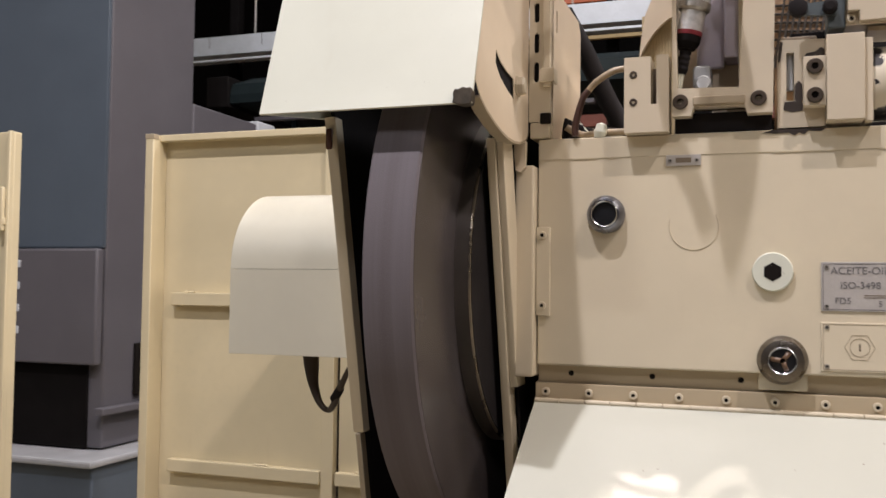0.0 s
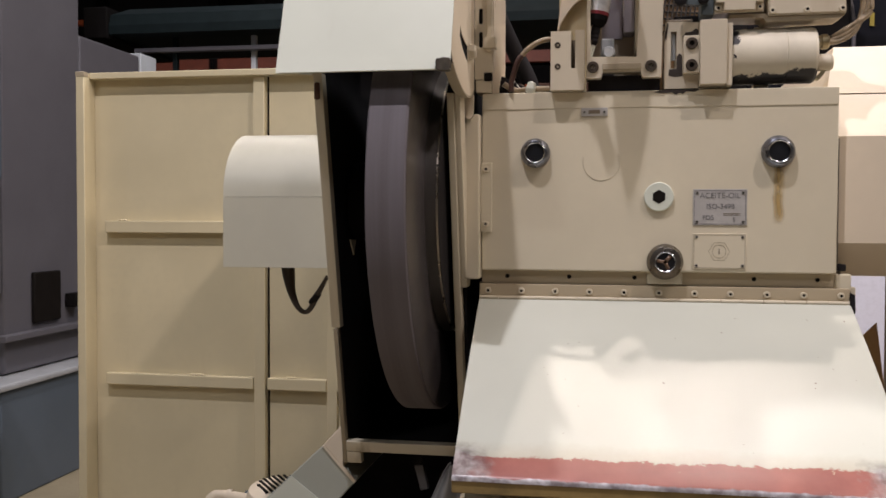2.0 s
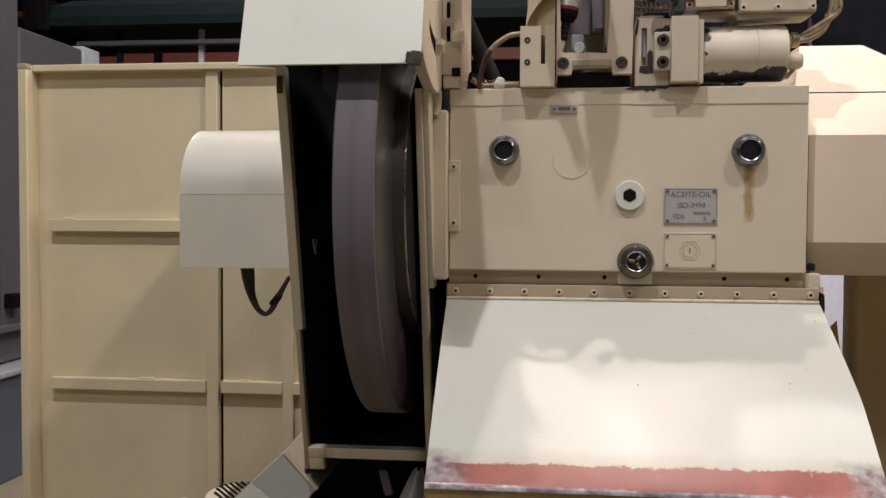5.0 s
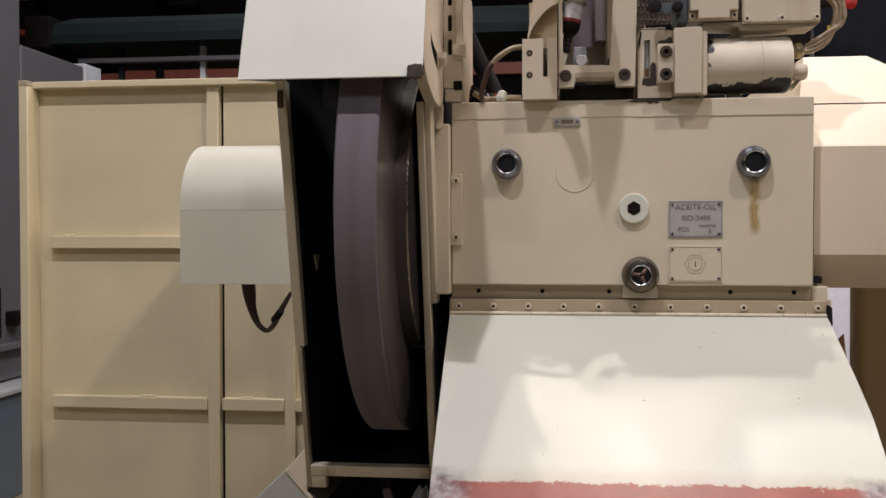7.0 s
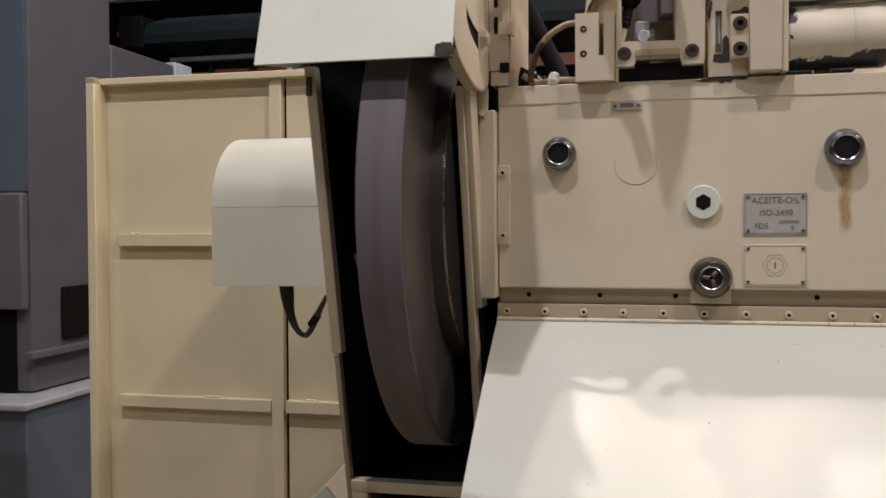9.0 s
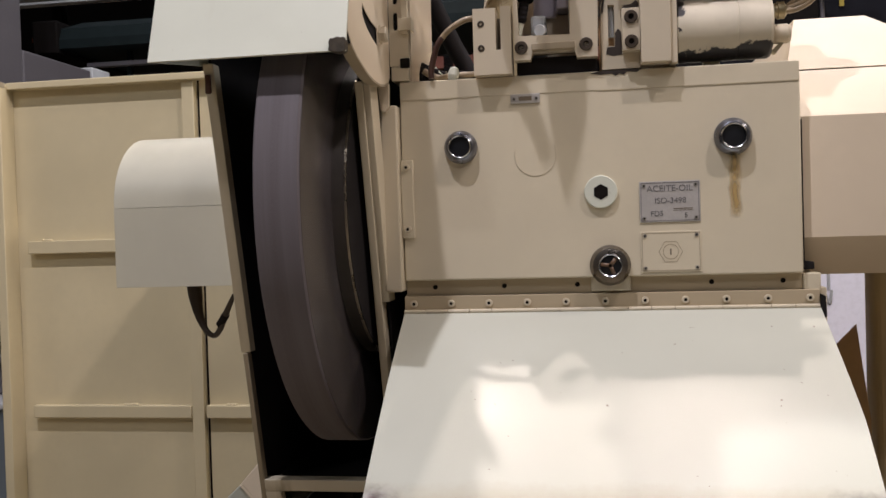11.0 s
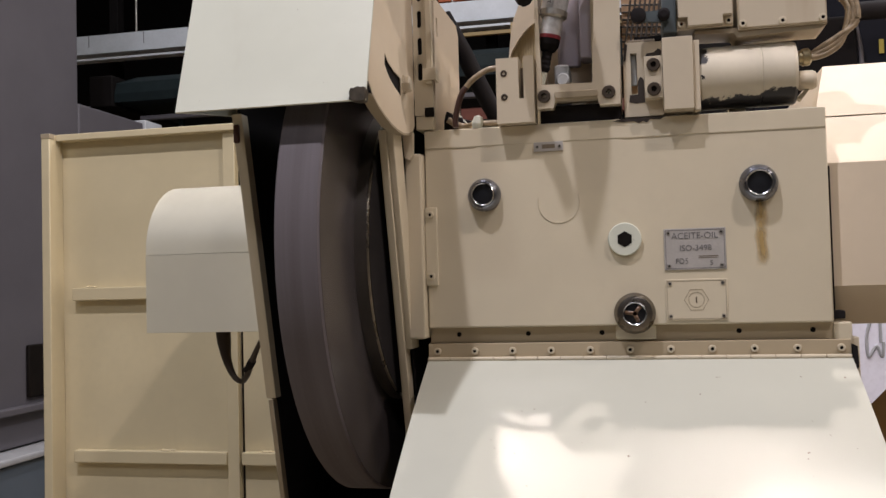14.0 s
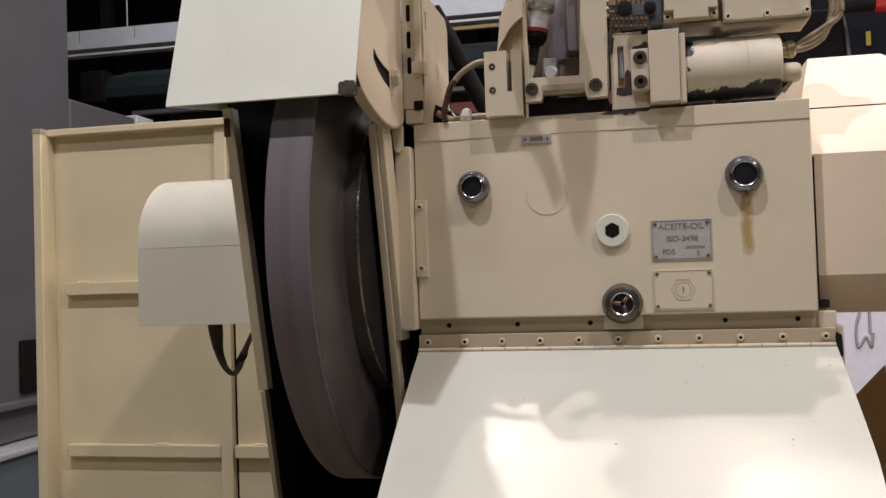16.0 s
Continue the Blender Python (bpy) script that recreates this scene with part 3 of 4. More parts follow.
HP = hood_profile()
bm = bmnew()
nx = 7
rows = [[bm.verts.new((-0.611 + (0.326) * i / (nx - 1) + (0.0 if j else 0.0), y, z)) for i in range(nx)] for j, (y, z) in enumerate(HP)]
for r0, r1 in zip(rows, rows[1:]):
    for i in range(nx - 1):
        bm.faces.new((r0[i], r0[i + 1], r1[i + 1], r1[i]))
bmesh.ops.recalc_face_normals(bm, faces=bm.faces)
bm.normal_update()
if bm.faces[0].normal.y > 0:
    bmesh.ops.reverse_faces(bm, faces=bm.faces)
bmesh.ops.solidify(bm, geom=bm.faces[:], thickness=0.004)
part("front_plate", bm, M_HOOD, hood, smooth=50)
bm = bmnew()
left = [(y + 0.004, z) for y, z in HP] + [(2.36, 1.75), (1.5, 1.75)]
sheet(bm, left, [], YZ(-0.610), 0.004)
part("side_plate", bm, M_HOOD, hood)
# right side with a rounded lower lobe and a crescent slot
lobe = [(y + 0.004, z) for y, z in HP if z > 1.76]
lower = [(1.56, 2.30), (1.56, 1.722), (1.548, 1.712), (1.515, 1.702), (1.475, 1.697), (1.435, 1.697), (1.395, 1.701), (1.355, 1.709), (1.315, 1.719), (1.283, 1.732), (1.262, 1.748)]
lobe = [p for p in lobe if p[0] < 1.55] + lower
crescent = [(1.361, 1.816), (1.359, 1.7955), (1.372, 1.7865), (1.387, 1.779), (1.422, 1.769), (1.464, 1.762), (1.464, 1.794), (1.422, 1.797), (1.387, 1.804), (1.370, 1.811)]
bm = bmnew()
sheet(bm, lobe, [crescent], YZ(-0.2865), 0.0015)
part("side_plate", bm, M_HOUSE, hood)
bm = bmnew()
box(bm, -0.2905, -0.2885, 1.34, 1.49, 1.745, 1.86)
part("slot_backing", bm, M_BLACK, hood)
bm = bmnew()
edge = lower[2:-1][::-1]
for (ya, za), (yb, zb) in zip(edge, edge[1:]):
    vs = [bm.verts.new(p) for p in ((-0.304, ya, za), (-0.285, ya, za), (-0.285, yb, zb), (-0.304, yb, zb))]
    bm.faces.new(vs)
bmesh.ops.remove_doubles(bm, verts=bm.verts, dist=0.0005)
bmesh.ops.recalc_face_normals(bm, faces=bm.faces)
bmesh.ops.solidify(bm, geom=bm.faces[:], thickness=0.004)
part("lower_lip", bm, M_STAIN, hood, "stained folded edge", smooth=60)
bm = bmnew()
prism(bm, [(-0.3125, 1.7145), (-0.306, 1.7125), (-0.300, 1.7105), (-0.2865, 1.7110), (-0.2845, 1.716), (-0.2842, 1.728), (-0.286, 1.7345), (-0.292, 1.7335), (-0.297, 1.7355), (-0.304, 1.7325), (-0.3085, 1.7335), (-0.3115, 1.727), (-0.3105, 1.721)], XZ(1.2405), 0, 0.018)
bmesh.ops.bevel(bm, geom=bm.edges[:], offset=0.0012, segments=1, profile=0.5, affect="EDGES")
part("worn_corner", bm, plain("chipped_corner", (0.075, 0.060, 0.042), 0.6, 0.3, 70), hood, "corner with paint worn off")
bm = bmnew()
lathe(bm, [(0, 0.014), (0.012, 0.014), (0.0148, 0.011), (0.0148, 0.003), (0.0178, 0.003), (0.0178, 0)], (-0.285, 1.486, 1.787), (1, 0, 0), 6)
part("clamp_nut", bm, M_BOXES, hood)

# slotted angle and back plate beside the hood
angle = thing("slotted_angle", (-0.265, 1.56, 1.74), "cream slotted angle iron holding the hood", "angle bracket")
bm = bmnew()
slots = [slot2(-0.2715, z, 0.0085, 0.034) for z in (1.826, 1.875, 1.927, 1.978)]
sheet(bm, rect2(-0.284, -0.247, 1.742, 2.15), slots, XZ(1.56), 0.004)
part("slotted_face", bm, M_GUARD, angle)
bm = bmnew()
box(bm, -0.2825, -0.249, 1.5665, 1.572, 1.75, 2.14)
part("slot_shadow_plate", bm, M_HOLE, angle)
bm = bmnew()
box(bm, -0.2585, -0.247, 1.551, 1.5595, 1.80, 2.15, 0.001)
part("edge_bar", bm, M_GUARD, angle)
bm = bmnew()
box(bm, -0.264, -0.239, 1.546, 1.5505, 1.806, 1.829, 0.001)
box(bm, -0.243, -0.239, 1.5505, 1.575, 1.806, 1.829)
part("clip", bm, M_GUARD, angle)
bm = bmnew()
box(bm, -0.282, -0.249, 1.56, 1.62, 1.7145, 1.741, 0.002)
part("base_block", bm, M_GUARD, angle)
bm = bmnew()
box(bm, -0.264, -0.246, 1.555, 1.562, 1.738, 1.756, 0.002)
part("oil_stain_pad", bm, M_HOLE, angle)
backp = thing("back_cover_plate", (-0.25, 1.7, 1.7), "cream cover plate standing behind the slotted angle", "cover plate")
bm = bmnew()
sheet(bm, [(1.576, 1.715), (1.815, 1.715), (1.815, 1.955), (1.795, 1.975), (1.576, 1.975)], [slot2(1.60, 1.92, 0.012, 0.04)], YZ(-0.251), 0.005)
part("plate", bm, M_HOUSE, backp)

# ---- grinding wheel ----
WY, WZ, WR = 1.708, 1.488, 0.473
wheel = thing("grinding_wheel", (-0.402, WY, WZ), "large dark grey abrasive grinding wheel on a steel flange", "grinding wheel")
bm = bmnew()
lathe(bm, [(0.15, 0), (WR - 0.003, 0), (WR, 0.003), (WR, 0.073), (WR - 0.003, 0.076), (0.15, 0.076), (0.15, 0)], (-0.440, WY, WZ), (1, 0, 0), 160)
part("abrasive_rim", bm, M_WHEEL, wheel)
bm = bmnew()
lathe(bm, [(0.10, 0), (0.298, 0), (0.298, 0.024), (0.294, 0.026), (0.10, 0.026)], (-0.3635, WY, WZ), (1, 0, 0), 96)
bm2 = bmnew()
lathe(bm2, [(0.16, 0), (0.4695, 0), (0.4695, 0.0007), (0.16, 0.0007), (0.16, 0)], (-0.3639, WY, WZ), (1, 0, 0), 128)
part("side_blotter", bm2, plain("oiled_blotter", (0.066, 0.058, 0.060), 0.27, 0.7, 9), wheel, "dark oiled side face")
fl = part("flange", bm, M_OILY, wheel, "dark steel clamping flange")
bm = bmnew()
lathe(bm, [(0.294, 0.0), (0.2986, 0.0), (0.2986, 0.003), (0.294, 0.003), (0.294, 0.0)], (-0.3400, WY, WZ), (1, 0, 0), 96)
part("bright_rim", bm, M_WORNRIM, fl, "polished rim")
bm = bmnew()
lathe(bm, [(0.09, 0), (0.2935, 0), (0.2935, 0.0012), (0.09, 0.0012), (0.09, 0)], (-0.3374, WY, WZ), (1, 0, 0), 96)
part("flange_face", bm, M_BLACK, fl, "black oily flange face")
bm = bmnew()
lathe(bm, [(0.0, 0), (0.09, 0), (0.09, 0.25), (0.05, 0.27), (0.0, 0.27)], (-0.58, WY, WZ), (1, 0, 0), 40)
part("spindle", bm, M_DARK, wheel)

# ---- rounded belt cover on the guard's outer side ----
cover = thing("motor_cover_box", (-0.72, 1.65, 1.34), "pale cream box cover with a rounded top beside the guard", "box cover")
bm = bmnew()
prof = [(1.546, 1.338), (1.546, 1.494)]
for k in range(1, 13):
    a = math.radians(90 * k / 12)
    prof.append((1.546 + 0.148 * (1 - math.cos(a)), 1.494 + 0.148 * math.sin(a)))
prof += [(2.6, 1.642), (2.6, 1.338)]
prism(bm, [(1.546, 1.338), (1.546, 1.4932), (2.6, 1.4932), (2.6, 1.338)], YZ(0), -0.845, -0.6055)
bmesh.ops.bevel(bm, geom=bm.edges[:], offset=0.0005, segments=1, profile=0.5, affect="EDGES")
part("lower_box", bm, M_COVER, cover)
bm = bmnew()
prism(bm, prof[1:-1] + [(2.6, 1.4936)], YZ(0), -0.845, -0.6055)
bmesh.ops.bevel(bm, geom=[e for e in bm.edges if abs(e.verts[0].co.x - e.verts[1].co.x) < 1e-6], offset=0.0006, segments=1, profile=0.5, affect="EDGES")
part("rounded_lid", bm, M_COVER, cover)
cable = thing("flat_cable", (-0.72, 1.62, 1.26), "brown rubber cable hanging under the rounded cover", "cable")
bm = bmnew()
tube(bm, [(-0.735, 1.66, 1.342), (-0.73, 1.655, 1.31), (-0.722, 1.65, 1.275), (-0.706, 1.645, 1.243), (-0.686, 1.64, 1.231), (-0.665, 1.62, 1.245), (-0.645, 1.60, 1.274), (-0.612, 1.57, 1.318)],
     [0.0165, 0.0145, 0.0095, 0.0062, 0.0052, 0.0062, 0.0066, 0.004], 12)
part("sleeve", bm, M_RUBBER, cable)
bm = bmnew()
tube(bm, [(-0.662, 1.6145, 1.2565), (-0.652, 1.606, 1.266), (-0.642, 1.598, 1.277)], 0.0082, 10)
part("clip", bm, M_BLACK, cable)

# ---- sheet enclosure panel behind ----
DY = 2.66
encl = thing("enclosure_panel", (-1.38, DY, 0), "tall cream sheet-steel enclosure panel with welded ribs", "enclosure panel")
bm = bmnew()
box(bm, -1.86, -1.1795, DY + 0.045, DY + 0.05, 0.02, 1.955)
part("sheet", bm, M_DOOR, encl)
bm = bmnew()
box(bm, -1.1705, -0.60, DY + 0.045, DY + 0.05, 0.02, 1.955)
part("sheet", bm, M_DOOR, encl)
bm = bmnew()
box(bm, -1.20, -1.15, DY + 0.0505, DY + 0.056, 0.02, 1.955)
part("joint_backing", bm, M_HOLE, encl, "dark open joint between the sheets")
for nm, b, front in (("left_post", (-1.866, -1.834, 0.0, 1.966), DY - 0.030), ("top_rail", (-1.8335, -0.60, 1.945, 1.968), DY + 0.004), ("middle_post", (-1.222, -1.180, 0.0, 1.944), DY + 0.021),
                     ("right_post", (-0.955, -0.918, 0.0, 1.50), DY + 0.021), ("rib", (-1.783, -1.2225, 1.395, 1.438), DY + 0.014), ("rib", (-1.783, -1.2225, 0.846, 0.887), DY + 0.014),
                     ("rib", (-1.1700, -0.9555, 0.846, 0.887), DY + 0.014), ("rib", (-0.9175, -0.62, 0.846, 0.887), DY + 0.014), ("rib", (-1.783, -1.2225, 0.30, 0.343), DY + 0.014), ("rib", (-1.1795, -0.9555, 0.30, 0.343), DY + 0.014)):
    bm = bmnew()
    box(bm, b[0], b[1], front, DY + 0.0445, b[2], b[3], 0.003)
    part(nm, bm, M_DOOR, encl)
bm = bmnew()
box(bm, -1.8675, -1.8325, DY - 0.0315, DY - 0.002, 1.950, 1.9675, 0.002)
part("rusty_cap", bm, M_STAIN, encl, "rust-stained top of the post")
random.seed(8)
for x, z in ((-1.73, 1.4385), (-1.46, 0.8875), (-1.245, 1.943), (-1.10, 0.8875), (-1.44, 0.8875)):
    bm = bmnew()
    for k in range(3):
        a = x + 0.012 * k
        lathe(bm, [(0, 0.0), (0.006, 0.001), (0.008, 0.003), (0.005, 0.006), (0, 0.007)], (a, DY + 0.030 + random.uniform(-0.004, 0.004), z - 0.001), (0, 0, 1), 8)
    part("weld_bead", bm, M_DOOR, encl)
encl2 = thing("enclosure_panel", (-2.35, 2.5, 0), "edge of another tall cream enclosure panel with a latch", "enclosure panel")
bm = bmnew()
box(bm, -2.60, -2.345, 2.55, 2.585, 0, 1.985, 0.004)
box(bm, -2.357, -2.343, 2.53, 2.55, 0, 1.985, 0.003)
part("post", bm, M_DOOR, encl2)
bm = bmnew()
box(bm, -2.42, -2.352, 2.52, 2.545, 1.66, 1.685, 0.004)
box(bm, -2.372, -2.356, 2.515, 2.53, 1.64, 1.79, 0.003)
part("latch", bm, M_DOOR, encl2)

# ---- right-hand cover housing ----
rh = thing("cover_housing", (1.0, 2.0, 1.33), "cream cover housing with a sloping bright roof", "housing")
bm = bmnew()
body = [(1.60, 1.40), (1.60, 1.617), (1.606, 1.624), (1.697, 1.7135), (1.71, 1.7135), (2.6, 1.7135), (2.6, 1.33), (1.66, 1.33)]
prism(bm, body, YZ(0), 0.4545, 1.9)
part("body", bm, M_HOUSE, rh, smooth=20)
bm = bmnew()
for f in (((0.456, 1.70), (0.495, 1.83), (0.63, 1.83), (0.80, 1.70)),):
    lo = [bm.verts.new((x, 1.705 if z < 1.75 else 1.82, 1.7175 if z < 1.75 else 1.836)) for x, z in f]
    hi = [bm.verts.new((v.co.x, 2.6, v.co.z)) for v in lo]
    bm.faces.new(lo), bm.faces.new(hi)
    for i in range(4):
        bm.faces.new((lo[i], lo[(i + 1) % 4], hi[(i + 1) % 4], hi[i]))
bmesh.ops.recalc_face_normals(bm, faces=bm.faces)
part("roof", bm, M_HOUSE, rh, smooth=20)
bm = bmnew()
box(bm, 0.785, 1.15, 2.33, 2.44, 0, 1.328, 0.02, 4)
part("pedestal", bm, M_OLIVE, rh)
bd = thing("white_board", (0.75, 5.0, 0), "white board with faint hand-drawn marks", "board")
bm = bmnew()
box(bm, 0.3, 3.4, 5.0, 5.02, 0.0, 1.75, 0.004)
part("board", bm, M_WHITE, bd)
bm = bmnew()
tube(bm, [(1.265, 4.998, 1.17), (1.245, 4.998, 1.09), (1.25, 4.998, 0.985), (1.29, 4.998, 1.04), (1.315, 4.998, 0.985), (1.325, 4.998, 1.06)], 0.008, 6)
part("scribble", bm, M_RIM, bd)
bm = bmnew()
tube(bm, [(1.312, 4.998, 1.19), (1.312, 4.998, 1.06)], 0.008, 6, 1)
part("scribble", bm, M_RIM, bd)

# ---- unit on top of the gearbox housing ----
TOP = 1.7135
rod = thing("rod_bracket", (-0.09, 1.56, TOP), "cream slotted clamp bracket with two screw holes", "bracket")
bm = bmnew()
sheet(bm, [(-0.123, TOP), (-0.054, TOP), (-0.054, 1.836), (-0.0725, 1.836), (-0.0725, 1.758), (-0.0815, 1.758), (-0.0815, 1.8345), (-0.123, 1.8345)], [], XZ(1.540), 0.054)
part("clamp", bm, M_BOXES, rod)
bm = bmnew()
box(bm, -0.082, -0.072, 1.575, 1.594, 1.759, 1.822)
part("slot_back", bm, M_EDGE, rod)
for z in (1.762, 1.806):
    placed("screw", SCREW_DARK, (-0.1085, 1.5405, z), rod)

cab = thing("spray_housing", (0.03, 1.62, TOP), "cream framed housing with an open window on a black base", "housing")
bm = bmnew()
box(bm, -0.047, 0.1005, 1.575, 1.74, TOP, 1.746, 0.002)
part("base", bm, M_BLACK, cab)
bm = bmnew()
outline = [(-0.049, 1.738), (-0.020, 1.738), (-0.016, 1.752), (0.060, 1.752), (0.064, 1.738), (0.101, 1.738), (0.106, 2.00), (-0.050, 2.00)]
sheet(bm, outline, [[(-0.041, 1.782), (0.0515, 1.780), (0.061, 1.985), (-0.045, 1.985)]], XZ(1.550), 0.030)
part("window_frame", bm, M_BOXES, cab)
bm = bmnew()
box(bm, -0.0175, 0.0615, 1.545, 1.60, 1.7535, 1.767, 0.002)
part("drip_tray", bm, M_STAIN, cab)
bm = bmnew()
box(bm, -0.049, -0.043, 1.582, 1.72, 1.747, 1.96)
part("side_wall", bm, M_BOXES, cab)
bm = bmnew()
box(bm, 0.095, 0.101, 1.582, 1.72, 1.747, 1.96)
part("side_wall", bm, M_BOXES, cab)
bm = bmnew()
box(bm, -0.043, 0.095, 1.69, 1.70, 1.747, 1.90)
part("back_wall", bm, M_HOUSE, cab)
bm = bmnew()
box(bm, -0.021, 0.007, 1.60, 1.66, 1.748, 1.829, 0.005)
lathe(bm, [(0, 0), (0.0135, 0), (0.0135, 0.018), (0.010, 0.026), (0, 0.026)], (-0.004, 1.61, 1.797), (0, -1, 0), 16)
part("inner_block", bm, M_TRAY, cab)
bm = bmnew()
box(bm, 0.026, 0.0495, 1.63, 1.688, 1.846, 1.99, 0.004)
box(bm, -0.02, 0.0255, 1.675, 1.688, 1.84, 1.99, 0.004)
part("violet_panel", bm, M_VIOLET, cab, "pale violet translucent insert")
bm = bmnew()
box(bm, 0.050, 0.0575, 1.59, 1.69, 1.80, 1.98, 0.002)
part("inner_rib", bm, M_GUARD, cab)
for x in (-0.0365, 0.0805):
    placed("bolt", SCREW_BIG, (x, 1.551, 1.7605), cab, "dark socket bolt")

ball = thing("ball_knob", (-0.066, 1.53, TOP), "black ball knob on a steel stem", "knob")
bm = bmnew()
lathe(bm, [(0.004, 0.0), (0.012, 0.005), (0.0185, 0.016), (0.0185, 0.024), (0.012, 0.034), (0, 0.038)], (-0.066, 1.53, 1.925), (0, 0, 1), 24)
part("ball", bm, M_BLACK, ball)
bm = bmnew()
tube(bm, [(-0.066, 1.53, 1.960), (-0.064, 1.56, 1.972), (-0.049, 1.58, 1.972)], 0.005, 8)
part("stem", bm, M_DULL, ball)

noz = thing("oil_nozzle", (-0.01, 1.57, 1.79), "steel spray nozzle with a red ring and black ribbed hose", "nozzle")
N0, NW = Vector((-0.0125, 1.575, 1.939)), Vector((-0.030, 0.0, -0.155)).normalized()


def nozzle_piece(name, profile, mat, seg=24, label=""):
    bm = bmnew()
    lathe(bm, profile, N0, NW, seg)
    return part(name, bm, mat, noz, label)


nozzle_piece("upper_hexagon", [(0.0, -0.07), (0.026, -0.07), (0.026, 0.012), (0.0255, 0.016), (0, 0.016)], M_STEEL, 6)
nozzle_piece("collar", [(0.0255, 0.016), (0.0255, 0.026), (0.022, 0.030), (0, 0.030)], M_DULL)
nozzle_piece("sleeve", [(0.0195, 0.030), (0.0195, 0.062), (0, 0.062)], M_STEEL)
M_DKRED = plain("dark_red_ring", (0.20, 0.02, 0.03), 0.4)
nozzle_piece("red_ring", [(0.0205, 0.0622), (0.0206, 0.066), (0.0198, 0.0692), (0, 0.0692)], M_DKRED, 24, "red plastic ring")
nozzle_piece("nut", [(0.020, 0.0692), (0.0195, 0.080), (0.014, 0.091), (0, 0.091)], M_DARK)
nozzle_piece("ribbed_hose", [(0.0085, 0.0912), (0.0098, 0.096), (0.0085, 0.100), (0.0098, 0.105), (0.0085, 0.109), (0.0098, 0.114), (0.0085, 0.118), (0.0098, 0.123), (0.007, 0.131), (0, 0.131)], M_BLACK, 16)
nozzle_piece("tip", [(0.0058, 0.1312), (0.0045, 0.165), (0, 0.165)], M_HOOD, 14)

valve = thing("valve_block", (0.17, 1.58, TOP), "cream valve block with black socket screws and chipped paint", "valve block")
bm = bmnew()
sheet(bm, [(0.108, 1.7155), (0.176, 1.7155), (0.176, 1.850), (0.112, 1.852), (0.112, 1.842), (0.108, 1.832)], [[(0.1208, 1.757), (0.1320, 1.757), (0.1320, 1.8317), (0.1208, 1.8317)]], XZ(1.568), 0.06)
part("mounting_plate", bm, M_BOXES, valve)
for chip in ([(0.1443, 1.8211), (0.1498, 1.8293), (0.1622, 1.8307), (0.1700, 1.8372), (0.1755, 1.8335), (0.1755, 1.8193), (0.1604, 1.8186), (0.148, 1.8171)],
             [(0.1325, 1.7801), (0.1380, 1.7880), (0.1434, 1.7819), (0.1445, 1.7409), (0.1286, 1.7391), (0.1162, 1.7427), (0.1179, 1.7552), (0.1325, 1.7560)],
             [(0.1086, 1.8264), (0.1122, 1.8500), (0.1160, 1.8478), (0.1118, 1.8193), (0.1086, 1.8157)]):
    bm = bmnew()
    sheet(bm, chip, [], XZ(1.5672), 0.0009)
    part("chipped_patch", bm, M_RUBBER, valve, "patch with the paint broken off")
bm = bmnew()
sheet(bm, [(0.086, 1.709), (0.100, 1.7125), (0.178, 1.713), (0.170, 1.708), (0.152, 1.7095), (0.146, 1.704), (0.139, 1.707), (0.132, 1.703), (0.124, 1.7075), (0.104, 1.7065)], [], XZ(1.5655), 0.0025)
part("old_sealant", bm, M_RUBBER, valve, "dark flaking sealant")
bm = bmnew()
box(bm, 0.1445, 0.176, 1.543, 1.567, 1.7434, 1.8186, 0.0012)
part("tab", bm, M_BOXES, valve)
bm = bmnew()
lathe(bm, [(0, 0), (0.0052, 0), (0.0052, 0.052), (0.0038, 0.055), (0, 0.055)], (0.1262, 1.585, 1.776), (0, 0, 1), 16)
part("slot_pin", bm, M_TRAY, valve, "pale steel pin in the slot")
for z in (1.8025, 1.7587):
    placed("screw", SCREW_BIG, (0.1605, 1.543, z), valve, "black socket screw")
bm = bmnew()
box(bm, 0.1765, 0.2290, 1.538, 1.63, 1.7195, 1.8485, 0.0012)
part("body", bm, M_BOXES, valve)
bm = bmnew()
box(bm, 0.2295, 0.2405, 1.546, 1.64, 1.7175, 1.842, 0.001)
part("end_plate", bm, M_BOXES, valve)
bm = bmnew()
box(bm, 0.112, 0.165, 1.575, 1.62, 1.8505, 1.858, 0.002)
part("stained_top", bm, M_EDGE, valve)

motor = thing("small_motor", (0.32, 1.60, TOP), "cream cylindrical motor with black chipped underside", "motor")
bm = bmnew()
lathe(bm, [(0, 0), (0.0535, 0), (0.0565, 0.003), (0.0565, 0.104), (0.0555, 0.105), (0.0555, 0.1065), (0.0565, 0.1075), (0.0565, 0.160), (0.054, 0.165), (0, 0.165)], (0.241, 1.602, 1.7815), (1, 0, 0), 64)
part("barrel", bm, M_MOTOR, motor, smooth=25)
bm = bmnew()
lathe(bm, [(0, 0), (0.0155, 0), (0.0155, 0.006), (0.0175, 0.006), (0.0175, 0.028), (0.014, 0.034), (0, 0.034)], (0.406, 1.590, 1.765), (1, 0, 0), 20)
part("end_knob", bm, M_BOXES, motor)
bm = bmnew()
prism(bm, [(0.407, 1.735), (0.424, 1.752), (0.430, 1.750), (0.414, 1.730)], XZ(1.585), 0, 0.022)
part("knob_bracket", bm, M_BRASSY, motor)
bm = bmnew()
lathe(bm, [(0, 0), (0.013, 0), (0.013, 0.012), (0.0155, 0.013), (0.0155, 0.024), (0.010, 0.028), (0, 0.028)], (0.406, 1.592, 1.806), (1, 0, 0.05), 20)
part("cable_gland", bm, M_BRASSY, motor)
